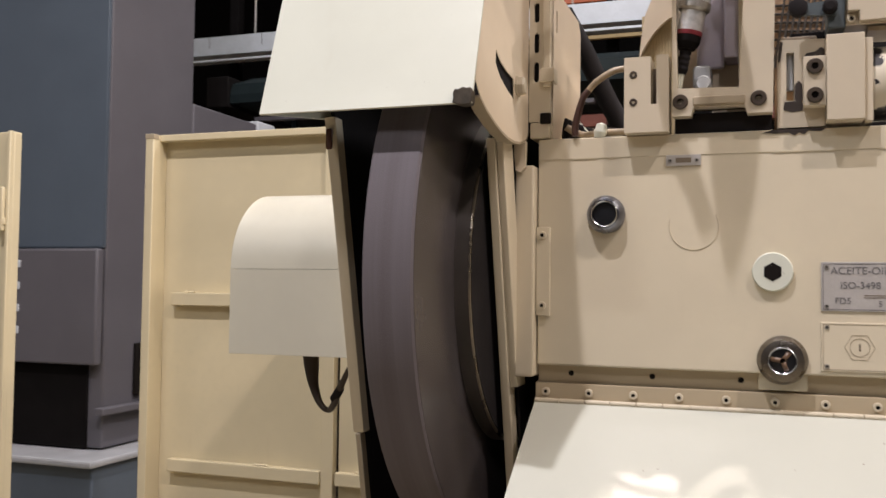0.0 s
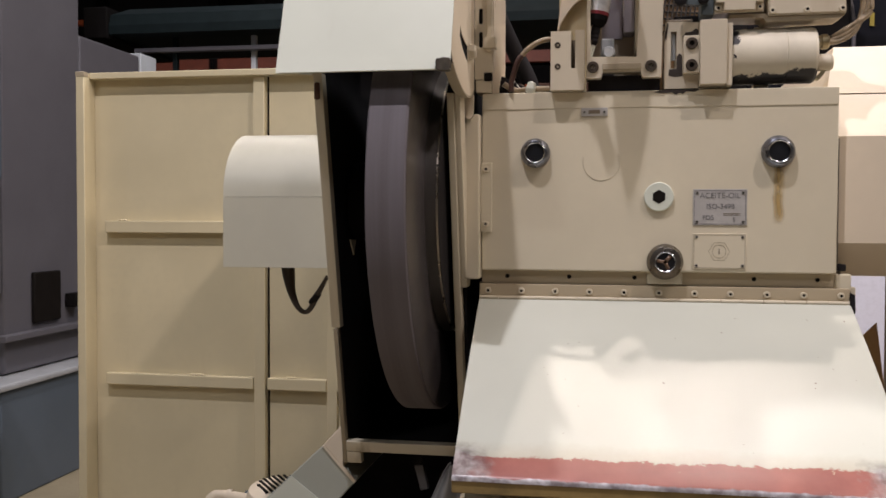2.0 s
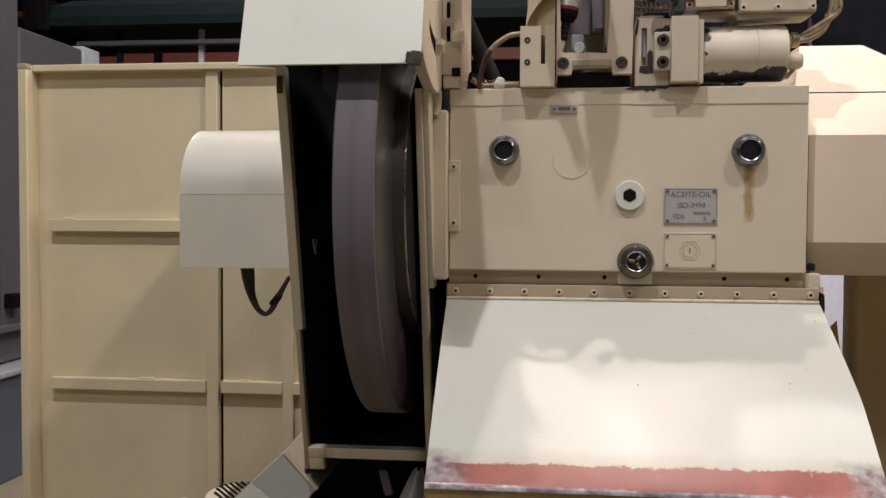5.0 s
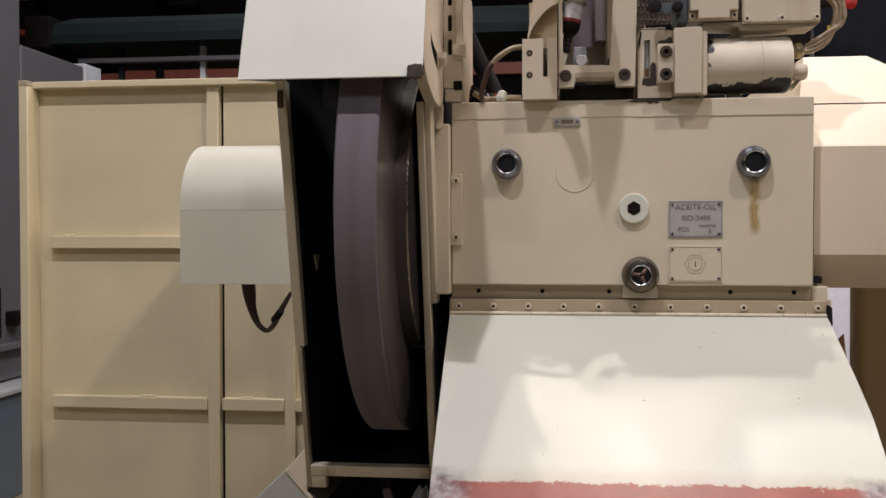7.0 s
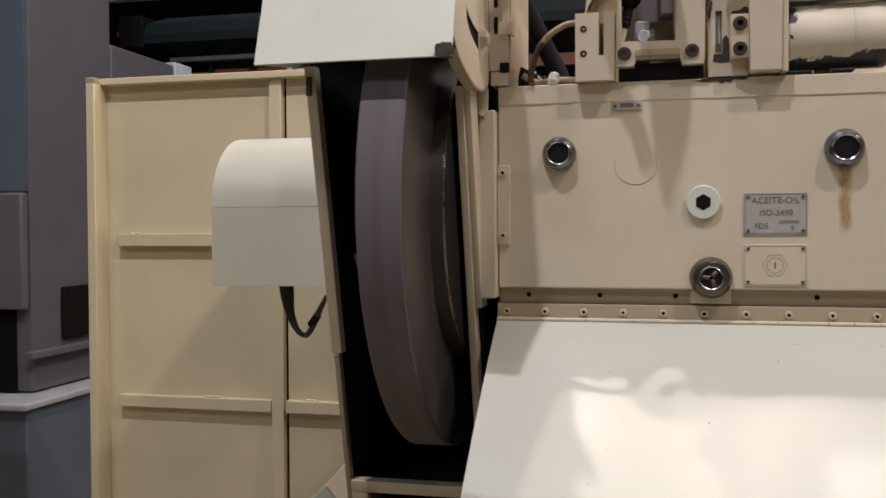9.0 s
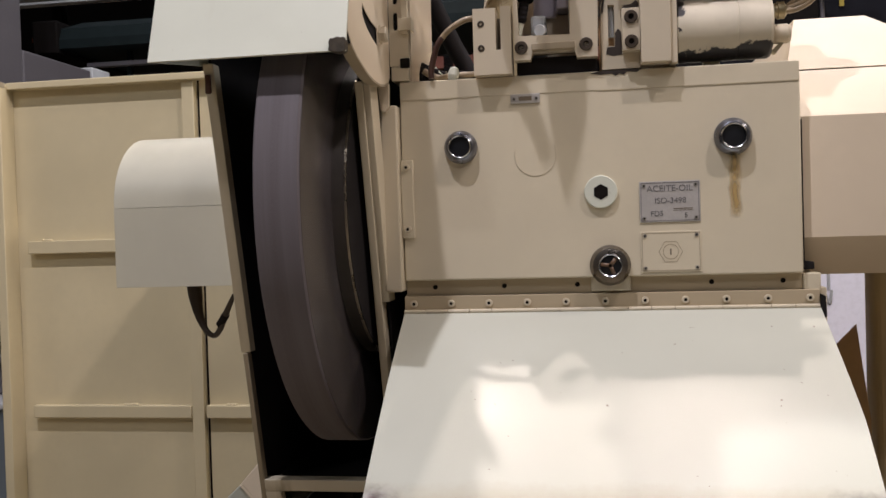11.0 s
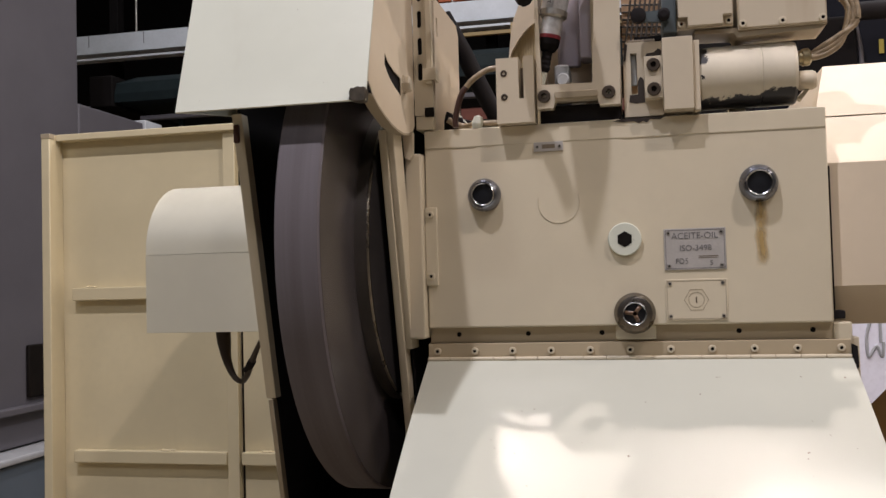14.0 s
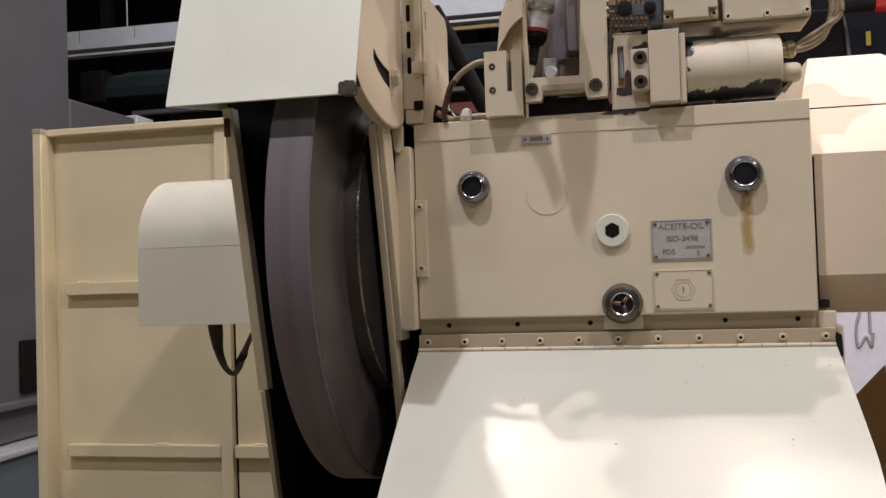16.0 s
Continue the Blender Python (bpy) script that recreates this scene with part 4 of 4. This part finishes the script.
loom = thing("cable_loom", (0.47, 1.60, 1.81), "bundle of greasy clear-sleeved cables bending up from the motor", "cable")
for d in (-0.006, 0.0015, 0.009):
    bm = bmnew()
    tube(bm, [(0.431, 1.592 + d, 1.8065 + d * 0.4), (0.455, 1.597, 1.8155 + d), (0.485, 1.604, 1.835 + d), (0.505 + d, 1.61, 1.866), (0.509 + d, 1.615, 1.895), (0.498 + d, 1.62, 1.922 + d), (0.47, 1.625, 1.937 + d)], 0.0055, 10)
    part("cable", bm, M_HOSE, loom)


def terminal_box(x0, x1, z0, z1, y, label):
    tb = thing("terminal_box", ((x0 + x1) / 2, y + 0.03, z0), label, "terminal box", "terminal boxes")
    bm = bmnew()
    box(bm, x0, x1, y, y + 0.11, z0, z1, 0.0015)
    body = part("box_body", bm, M_BOXES, tb)
    bm = bmnew()
    if x1 - x0 < 0.12:
        a, b, c, d, n = x0 + 0.002, x1 - 0.002, z0 + 0.002, z1 - 0.002, 0.016
        prism(bm, [(a + n, c), (b - n, c), (b - n, c + n), (b, c + n), (b, d - n), (b - n, d - n), (b - n, d), (a + n, d), (a + n, d - n), (a, d - n), (a, c + n), (a + n, c + n)], XZ(y - 0.014), 0, 0.0137)
        bmesh.ops.bevel(bm, geom=bm.edges[:], offset=0.0012, segments=2, profile=0.5, affect="EDGES")
    else:
        box(bm, x0 + 0.002, x1 - 0.002, y - 0.004, y - 0.0003, z0 + 0.002, z1 - 0.002, 0.0015)
    part("cover", bm, M_BOXES, tb)
    xs = (x0 + 0.008, x1 - 0.008) if x1 - x0 < 0.12 else (x0 + 0.008, (x0 + x1) / 2, x1 - 0.008)
    for x in xs:
        for z in (z0 + 0.009, z1 - 0.009):
            placed("screw", SCREW, (x, y - (0.0005 if x1 - x0 < 0.12 else 0.004), z), tb)
    return tb


terminal_box(0.204, 0.3005, 1.8635, 1.952, 1.552, "cream switch box over the motor with corner screws")
terminal_box(0.308, 0.456, 1.8550, 1.975, 1.552, "larger cream terminal box with a screwed cover")
shelf = thing("box_shelf", (0.36, 1.60, 1.83), "dirty cream sheet bracket carrying the terminal boxes", "bracket")
bm = bmnew()
prism(bm, [(0.235, 1.860), (0.306, 1.860), (0.308, 1.8545), (0.456, 1.8545), (0.446, 1.8480), (0.306, 1.8430), (0.300, 1.852), (0.235, 1.854)], XZ(1.556), 0, 0.07)
part("shelf_sheet", bm, M_STAIN, shelf)
bm = bmnew()
box(bm, 0.295, 0.325, 1.64, 1.66, TOP, 1.85, 0.002)
part("post", bm, M_GUARD, shelf)
bm = bmnew()
box(bm, 0.4565, 0.497, 1.575, 1.61, 1.921, 1.95, 0.004)
part("elbow_gland", bm, M_BRASSY, shelf)
sw = thing("limit_switch", (0.165, 1.56, 1.85), "blue-grey limit switch with black roller knobs", "switch")
bm = bmnew()
box(bm, 0.178, 0.2035, 1.545, 1.60, 1.858, 1.925, 0.003)
part("switch_body", bm, M_BLUEGREY, sw)
bm = bmnew()
prism(bm, [(0.128, 1.887), (0.14, 1.881), (0.19, 1.877), (0.19, 1.90), (0.14, 1.898)], XZ(1.54), 0, 0.008)
part("lever", bm, M_BLUEGREY, sw)
for x, z, r in ((0.137, 1.8905, 0.0135), (0.1815, 1.889, 0.0105)):
    bm = bmnew()
    lathe(bm, [(0, 0.014), (r * 0.6, 0.014), (r, 0.012), (r, 0), (0, 0)], (x, 1.540, z), (0, -1, 0), 24)
    part("roller", bm, M_BLACK, sw)
bm = bmnew()
box(bm, 0.128, 0.20, 1.60, 1.63, 1.859, 1.87, 0.002)
part("foot", bm, M_DARK, sw)

# slide arm reaching over the housing, whose shadow falls down the panel
arm = thing("overhead_slide_arm", (0.0, 1.8, TOP), "cream tapered slide arm reaching forward over the housing", "slide arm")
bm = bmnew()
prism(bm, [(-0.03, 1.95), (-0.074, 1.407), (-0.084, 1.372), (-0.09, 1.342), (-0.09, 1.316), (-0.072, 1.327), (-0.054, 1.342), (-0.025, 1.372), (-0.001, 1.407), (0.07, 1.95)], lambda u, v, w: (u, v, w), 2.08, 2.11)
bmesh.ops.bevel(bm, geom=bm.edges[:], offset=0.003, segments=2, profile=0.5, affect="EDGES")
part("arm", bm, M_BOXES, arm)
bm = bmnew()
tube(bm, [(-0.05, 1.93, 2.1), (-0.07, 1.6, 2.1), (-0.121, 1.402, 2.1), (-0.113, 1.371, 2.1), (-0.106, 1.341, 2.1)], 0.013, 12)
part("arm_hose", bm, M_HOSE, arm, "greasy hose beside the arm")
bm = bmnew()
box(bm, -0.03, 0.06, 1.86, 1.95, TOP, 2.078, 0.004)
part("column", bm, M_GUARD, arm)

# lattice guard behind the switch
lat = thing("mesh_guard", (0.14, 1.72, TOP), "orange-brown wire lattice behind the switch", "mesh")
for k in range(9):
    bm = bmnew()
    tube(bm, [(0.105 + k * 0.0095, 1.70, 1.84), (0.125 + k * 0.0095, 1.70, 1.98)], 0.0023, 5, 1)
    part("wire", bm, M_OILY, lat)
    bm = bmnew()
    tube(bm, [(0.105, 1.702, 1.845 + k * 0.0145), (0.205, 1.702, 1.838 + k * 0.0145)], 0.0023, 5, 1)
    part("wire", bm, M_OILY, lat)
bm = bmnew()
box(bm, 0.105, 0.205, 1.71, 1.72, TOP, 1.99)
part("backing", bm, plain("tan_backing", (0.40, 0.26, 0.15), 0.6, 0.5, 30), lat)

# curved cover with ribbed underside, behind the bracket
cur = thing("curved_cover", (-0.1, 1.75, TOP), "cream curved sheet cover with a ribbed brown lining", "curved cover")
bm = bmnew()
sheet(bm, [(-0.030, 1.94), (-0.030, 2.12), (-0.060, 2.12), (-0.065, 2.03), (-0.075, 1.998), (-0.0925, 1.966), (-0.104, 1.9395), (-0.1095, 1.909), (-0.1150, 1.864), (-0.1155, 1.83), (-0.1135, 1.83), (-0.1128, 1.864),
           (-0.1085, 1.875), (-0.104, 1.883), (-0.0962, 1.8955), (-0.0887, 1.9060), (-0.079, 1.917), (-0.068, 1.926), (-0.050, 1.935)], [], XZ(1.66), 0.012)
part("sheet", bm, M_HOUSE, cur)
bm = bmnew()
box(bm, -0.112, -0.052, 1.677, 1.680, TOP, 1.94)
part("lining", bm, M_OLIVE, cur)
for k in range(12):
    bm = bmnew()
    box(bm, -0.110 + k * 0.005, -0.1078 + k * 0.005, 1.6745, 1.677, 1.80, 1.936)
    part("rib", bm, M_OLIVE, cur)

hose = thing("brown_hose", (-0.16, 1.56, TOP), "thin brown hose arching from the bracket to the cable pile", "hose")
bm = bmnew()
tube(bm, [(-0.118, 1.575, 1.826), (-0.145, 1.572, 1.822), (-0.172, 1.568, 1.805), (-0.186, 1.5665, 1.7895)], 0.0055, 10)
part("hose", bm, M_HOSE, hose)
bm = bmnew()
tube(bm, [(-0.185, 1.5665, 1.7908), (-0.195, 1.565, 1.775), (-0.206, 1.565, 1.735), (-0.206, 1.565, 1.716)], 0.0058, 10)
part("stained_end", bm, plain("oil_brown_hose", (0.06, 0.026, 0.019), 0.4, 0.6, 50), hose, "oil-darkened red-brown end")
pile = thing("cable_pile", (-0.19, 1.6, TOP), "tangle of greasy pale and black cables lying on the housing", "cables")
random.seed(4)
for k, (mat, r) in enumerate(((M_HOSE, 0.006), (M_BLACK, 0.006), (M_HOOD, 0.0055), (M_BLACK, 0.007), (M_HOSE, 0.004), (M_ORANGE, 0.0025))):
    bm = bmnew()
    x0, yy = -0.225 + 0.008 * k, 1.582 + 0.014 * k
    tube(bm, [(x0, yy, 1.735 + 0.004 * (k % 3)), (x0 + 0.014, yy + 0.004, 1.7265 + 0.003 * (k % 2)), (x0 + 0.03, yy + 0.01, 1.7215), (x0 + 0.055, yy + 0.006, 1.7235 + 0.006 * (k % 2)), (-0.128, yy + 0.01, 1.7225 + r * 0.3)], r, 9)
    part("cable", bm, mat, pile)
bm = bmnew()
lathe(bm, [(0, 0), (0.009, 0), (0.011, 0.010), (0.008, 0.022), (0, 0.025)], (-0.168, 1.575, 1.7135), (0.2, -0.1, 1), 16)
part("cable_end", bm, M_HOOD, pile)
bm = bmnew()
for k in range(6):
    tube(bm, [(-0.233 + 0.006 * k, 1.60, 1.715), (-0.231 + 0.006 * k, 1.596, 1.735), (-0.228 + 0.005 * k, 1.60, 1.752 - 0.003 * k)], 0.0036, 7)
part("black_wires", bm, M_BLACK, pile)
knob = thing("peach_strap", (-0.293, 1.545, 1.655), "short cream strap hanging beside the guard", "strap")
bm = bmnew()
prism(bm, [(-0.303, 1.700), (-0.283, 1.706), (-0.284, 1.664), (-0.291, 1.655), (-0.300, 1.660)], XZ(1.535), 0, 0.012)
part("strap", bm, M_HOUSE, knob)

# black corrugated pipe rising behind the housing
bp = thing("black_pipe", (-0.27, 2.2, 1.7), "thick black hose slanting behind the housing", "hose")
bm = bmnew()
tube(bm, [(-0.165, 2.2, 1.69), (-0.223, 2.2, 1.840), (-0.2524, 2.2, 1.899), (-0.2868, 2.2, 1.973), (-0.3138, 2.2, 2.032), (-0.36, 2.2, 2.12)], 0.023, 16)
part("pipe", bm, M_BLACK, bp)

# ---- chute, vented motor cover and pipe behind the guard ----
chute = thing("coolant_chute", (-0.68, 1.8, 0), "pale grey-green slanting sheet chute under the guard", "chute")
bm = bmnew()
prism(bm, [(-0.656, 0.915), (-0.578, 0.832), (-0.735, 0.66), (-0.84, 0.70), (-0.82, 0.76)], XZ(1.68), 0, 0.30)
bmesh.ops.bevel(bm, geom=bm.edges[:], offset=0.003, segments=2, profile=0.5, affect="EDGES")
part("lower_chute", bm, paint("pale_green_enamel", (0.42, 0.43, 0.37), 0.4, dirt=0.2), chute)
bm = bmnew()
prism(bm, [(-0.6545, 0.9165), (-0.606, 0.970), (-0.606, 0.8655)], XZ(1.675), 0, 0.30)
bmesh.ops.bevel(bm, geom=bm.edges[:], offset=0.003, segments=2, profile=0.5, affect="EDGES")
part("upper_chute", bm, M_HOUSE, chute)
bm = bmnew()
prism(bm, [(-0.658, 0.914), (-0.651, 0.914), (-0.575, 0.834), (-0.581, 0.829)], XZ(1.676), 0, 0.006)
part("folded_edge", bm, M_HOUSE, chute, "bright cream folded edge")
bm = bmnew()
prism(bm, [(-0.733, 0.838), (-0.640, 0.768), (-0.735, 0.664), (-0.835, 0.702), (-0.818, 0.757)], XZ(1.6765), 0, 0.003)
part("lower_lip", bm, M_HOOD, chute, "paler lower lip")
bm = bmnew()
box(bm, -0.80, -0.70, 1.75, 1.95, 0, 0.72, 0.003)
part("leg", bm, M_DARK, chute)
fan = thing("pump_motor", (-0.86, 1.85, 0), "white pump motor with a slatted fan cover", "pump motor")
bm = bmnew()
lathe(bm, [(0, 0.0), (0.090, 0.0), (0.096, 0.02), (0.096, 0.20), (0.085, 0.235), (0.06, 0.248), (0, 0.25)], (-0.835, 1.86, 0.522), (0.10, -0.10, 1), 40)
part("fan_cover", bm, M_HOUSE, fan)
bm = bmnew()
lathe(bm, [(0, 0), (0.09, 0), (0.09, 0.52), (0, 0.52)], (-0.86, 1.87, 0.0), (0, 0, 1), 28)
part("body", bm, M_DULL, fan)
FAN = Matrix.Translation((-0.835, 1.86, 0.522)) @ Vector((0.10, -0.10, 1)).to_track_quat("Z", "Y").to_matrix().to_4x4()
for k in range(9):
    bm = bmnew()
    u = -0.056 + 0.014 * k
    w = math.sqrt(0.0625 ** 2 - u * u)
    box(bm, u - 0.0035, u + 0.0035, -w, w, 0.240, 0.2503)
    bmesh.ops.transform(bm, matrix=FAN, verts=bm.verts)
    part("slot", bm, M_HOLE, fan)
pipe = thing("elbow_pipe", (-1.08, 2.0, 0), "pale plastic elbow pipe rising beside the pump", "pipe")
bm = bmnew()
tube(bm, [(-1.085, 2.0, 0.0), (-1.085, 2.0, 0.5), (-1.085, 2.0, 0.64), (-1.075, 2.0, 0.67), (-1.045, 2.0, 0.679), (-0.93, 1.97, 0.679)], 0.0155, 14)
part("pipe", bm, M_HOUSE, pipe)
for a in (-1.03, -0.975):
    bm = bmnew()
    lathe(bm, [(0, 0), (0.0195, 0), (0.0195, 0.016), (0, 0.016)], (a, 1.996, 0.679), (1, 0, 0), 18)
    part("collar", bm, M_BLUEGREY if a > -1.0 else M_HOUSE, pipe)

# dark sump below the guard, with a tilted sheet
sump = thing("sump_trough", (-0.4, 1.9, 0), "black oily trough under the wheel guard", "trough")
bm = bmnew()
sheet(bm, [(-0.80, 0.0), (-0.285, 0.0), (-0.285, 0.885), (-0.602, 0.885), (-0.602, 0.83), (-0.80, 0.62)], [], XZ(1.985), 0.015)
part("back", bm, M_BLACK, sump)
bm = bmnew()
box(bm, -0.575, -0.285, 1.45, 1.98, 0.0, 0.62)
part("tray", bm, M_BLACK, sump)
bm = bmnew()
prism(bm, [(-0.392, 0.56), (-0.384, 0.56), (-0.300, 0.90), (-0.308, 0.90)], XZ(1.66), 0, 0.02)
part("tilted_sheet", bm, M_GREY, sump)
bm = bmnew()
prism(bm, [(-0.447, 0.868), (-0.425, 0.870), (-0.411, 0.812), (-0.431, 0.807)], XZ(1.72), 0, 0.015)
bmesh.ops.bevel(bm, geom=bm.edges[:], offset=0.003, segments=2, profile=0.5, affect="EDGES")
part("drain_spout", bm, M_GREY, sump)
bm = bmnew()
box(bm, -0.445, -0.428, 1.722, 1.733, 0.866, 0.916)
part("spout_stem", bm, M_BLACK, sump)

# crumpled plastic sheet hanging between the guard and the bed
film_sheet = thing("plastic_sheet", (-0.36, 1.62, 0.62), "crumpled grey translucent plastic sheet hanging beside the trough", "plastic sheet")
bm = bmnew()
rows = []
for i in range(19):
    t = i / 18
    z = 0.903 - 0.281 * t
    left, right = -0.347 - 0.115 * t ** 0.85, -0.329 + 0.012 * math.sin(5 * t)
    rows.append([bm.verts.new((left + (right - left) * u, 1.615 + 0.016 * math.sin(9 * u + 4 * t) + 0.010 * math.sin(17 * u - 3 * t) * t, z)) for u in [k / 16 for k in range(17)]])
for r0, r1 in zip(rows, rows[1:]):
    for i in range(16):
        bm.faces.new((r0[i], r0[i + 1], r1[i + 1], r1[i]))
bmesh.ops.recalc_face_normals(bm, faces=bm.faces)
bmesh.ops.solidify(bm, geom=bm.faces[:], thickness=0.0012)
M_FILM = plain("dusty_plastic_film", (0.46, 0.47, 0.50), 0.22, 0.6, 18)
part("sheet", bm, M_FILM, film_sheet, smooth=60)

# brown card standing behind the flap
card = thing("cardboard_box", (0.70, 2.3, 0), "brown open cardboard box flap standing up", "cardboard box")
bm = bmnew()
sheet(bm, [(0.60, 0.0), (0.775, 0.0), (0.752, 0.93), (0.722, 1.170), (0.640, 1.085), (0.60, 1.02)], [], XZ(2.27), 0.005)
part("card", bm, plain("brown_card", (0.42, 0.27, 0.14), 0.8, 0.85, 10), card)

# ---- grey machine beyond the enclosure ----
gm = thing("grey_machine", (-3.8, 4.4, 0), "tall blue-grey machine tool on a wider base", "machine")
for nm, b, mat in (("rear_body", (-4.6, -3.11, 4.70, 5.42, 0.6, 2.545), M_GREY), ("column", (-4.6, -3.112, 3.97, 4.698, 0.62, 4.6), M_GREY), ("column_front", (-4.6, -3.116, 3.955, 3.969, 1.65, 4.6), M_BLUE),
                   ("switch_cabinet", (-4.6, -3.110, 3.90, 3.954, 1.05, 1.645), M_GREY), ("plinth", (-4.7, -2.98, 3.75, 5.6, 0.0, 0.575), M_BLUE),
                   ("plinth_rim", (-4.7, -2.95, 3.70, 5.62, 0.576, 0.612), M_RIM)):
    bm = bmnew()
    box(bm, *b, 0.012)
    part(nm, bm, mat, gm)
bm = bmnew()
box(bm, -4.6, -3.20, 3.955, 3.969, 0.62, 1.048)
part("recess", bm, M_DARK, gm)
bm = bmnew()
box(bm, -3.109, -3.05, 3.90, 5.4, 0.80, 0.835, 0.006)
part("ledge", bm, M_GREY, gm)
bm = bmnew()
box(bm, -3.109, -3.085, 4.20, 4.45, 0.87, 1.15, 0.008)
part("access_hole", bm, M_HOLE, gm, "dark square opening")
bm = bmnew()
box(bm, -3.109, -3.04, 4.52, 4.62, 0.93, 1.01, 0.006)
part("bracket", bm, M_DARK, gm)
for k in range(4):
    bm = bmnew()
    box(bm, -3.625, -3.60, 3.893, 3.90, 1.20 + 0.115 * k, 1.24 + 0.115 * k, 0.003)
    part("hinge", bm, M_TRAY, gm)

# ---- far hall: teal boom, racks, cable trays ----
boom = thing("teal_boom", (-1.8, 6.0, 0), "long dark teal steel casing on slim posts", "casing")
bm = bmnew()
prism(bm, [(5.6, 2.74), (5.6, 2.80), (5.63, 2.88), (5.9, 2.98), (6.6, 2.98), (6.6, 2.74)], YZ(0), -3.435, 0.4)
part("casing", bm, M_TEAL, boom, smooth=10)
bm = bmnew()
box(bm, -3.62, -3.437, 5.58, 6.6, 2.71, 2.93, 0.01)
part("end_block", bm, M_DARK, boom)
bm = bmnew()
box(bm, -3.3, -0.9, 5.7, 5.76, 2.625, 2.655, 0.004)
part("rail", bm, M_GREY, boom)
for x, mat in ((-3.03, M_TEAL), (-2.44, M_TRAY), (-1.2, M_TEAL)):
    bm = bmnew()
    box(bm, x - 0.018, x + 0.018, 5.78, 5.82, 0.0, 2.74, 0.004)
    part("post", bm, mat, boom)
crate = thing("white_crate", (-3.2, 5.55, 0), "small white crate on the machine's rear body", "crate")
bm = bmnew()
box(bm, -3.34, -3.12, 5.46, 5.68, 0, 2.575, 0.006)
part("crate", bm, M_TRAY, crate)
rack = thing("storage_rack", (-1.5, 7.5, 0), "orange and brown storage rack in the dark back of the hall", "rack")
for k, (z, mat) in enumerate(((2.50, M_RUST), (2.30, M_DIMORANGE), (2.78, M_DULLRED), (3.22, M_ORANGE), (3.80, M_ORANGE))):
    bm = bmnew()
    box(bm, -1.5 if k == 4 else -4.8, 3.2, 7.4, 7.47, z, z + (0.10 if k != 3 else 0.05), 0.006)
    part("beam", bm, mat, rack)
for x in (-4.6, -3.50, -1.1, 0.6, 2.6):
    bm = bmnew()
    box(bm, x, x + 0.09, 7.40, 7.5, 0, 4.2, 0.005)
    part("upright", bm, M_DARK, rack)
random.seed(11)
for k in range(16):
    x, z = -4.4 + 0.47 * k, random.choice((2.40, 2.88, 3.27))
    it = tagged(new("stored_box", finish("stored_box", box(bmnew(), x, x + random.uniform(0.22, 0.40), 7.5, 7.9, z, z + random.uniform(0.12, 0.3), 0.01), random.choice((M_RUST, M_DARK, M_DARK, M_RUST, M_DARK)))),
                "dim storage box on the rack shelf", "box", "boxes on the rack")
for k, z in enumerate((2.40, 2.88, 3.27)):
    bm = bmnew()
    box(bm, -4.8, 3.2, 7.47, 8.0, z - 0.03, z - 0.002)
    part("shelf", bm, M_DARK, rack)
tray = thing("cable_tray", (-2.0, 7.0, 3.4), "pale galvanised cable tray hung from the roof", "cable tray")
bm = bmnew()
box(bm, -6.0, 4.0, 7.0, 7.3, 3.50, 3.665, 0.004)
part("trough", bm, M_TRAY, tray)
bm = bmnew()
box(bm, -6.0, 4.0, 6.97, 6.995, 3.435, 3.455, 0.003)
part("conduit", bm, M_TRAY, tray)
bm = bmnew()
box(bm, -1.9, 0.4, 6.98, 7.02, 3.375, 3.405, 0.003)
part("ochre_rail", bm, M_OCHRE, tray, "yellow-brown rail under the tray")
for x in (-5.5, -4.10, -2.7, -1.3, 0.1, 1.5):
    bm = bmnew()
    tube(bm, [(x, 7.02, 3.66), (x, 7.02, 7.0)], 0.008, 8, 1)
    part("hanger", bm, M_DULL, tray)
for x in (-4.55, -4.02, -3.6):
    bm = bmnew()
    box(bm, x, x + 0.004, 6.996, 6.9995, 3.56, 3.67)
    part("seam", bm, M_GREY, tray)

# dark machine behind the sloping roof
dk = thing("dark_machine", (1.0, 3.0, 0), "dark blue-black machine with red cap and yellow label", "machine")
bm = bmnew()
box(bm, 0.50, 2.4, 3.0, 3.15, 0.0, 0.3, 0.01)
part("foot", bm, M_BLACK, dk)
bm = bmnew()
box(bm, 0.50, 2.4, 3.0, 3.15, 1.66, 2.42, 0.01)
box(bm, 2.3, 2.4, 3.0, 3.15, 0.29, 1.67)
part("body", bm, M_NAVY, dk)
bm = bmnew()
box(bm, 0.62, 0.80, 2.90, 3.0, 1.9, 2.22, 0.01)
part("side_box", bm, M_DARK, dk)
bm = bmnew()
lathe(bm, [(0, 0), (0.035, 0), (0.035, 0.05), (0, 0.05)], (0.876, 2.85, 2.216), (1, 0, 0), 20)
part("red_cap", bm, M_RED, dk)
bm = bmnew()
lathe(bm, [(0, 0), (0.028, 0), (0.028, 0.10), (0, 0.10)], (0.776, 2.85, 2.216), (1, 0, 0), 20)
part("switch_barrel", bm, M_BLACK, dk)
bm = bmnew()
box(bm, 0.884, 0.898, 2.995, 2.999, 2.115, 2.160)
part("label", bm, M_YELLOW, dk)
bm = bmnew()
tube(bm, [(0.80, 2.93, 2.2), (0.815, 2.93, 2.1), (0.81, 2.93, 1.95)], 0.008, 8)
part("hose", bm, M_GREY, dk)
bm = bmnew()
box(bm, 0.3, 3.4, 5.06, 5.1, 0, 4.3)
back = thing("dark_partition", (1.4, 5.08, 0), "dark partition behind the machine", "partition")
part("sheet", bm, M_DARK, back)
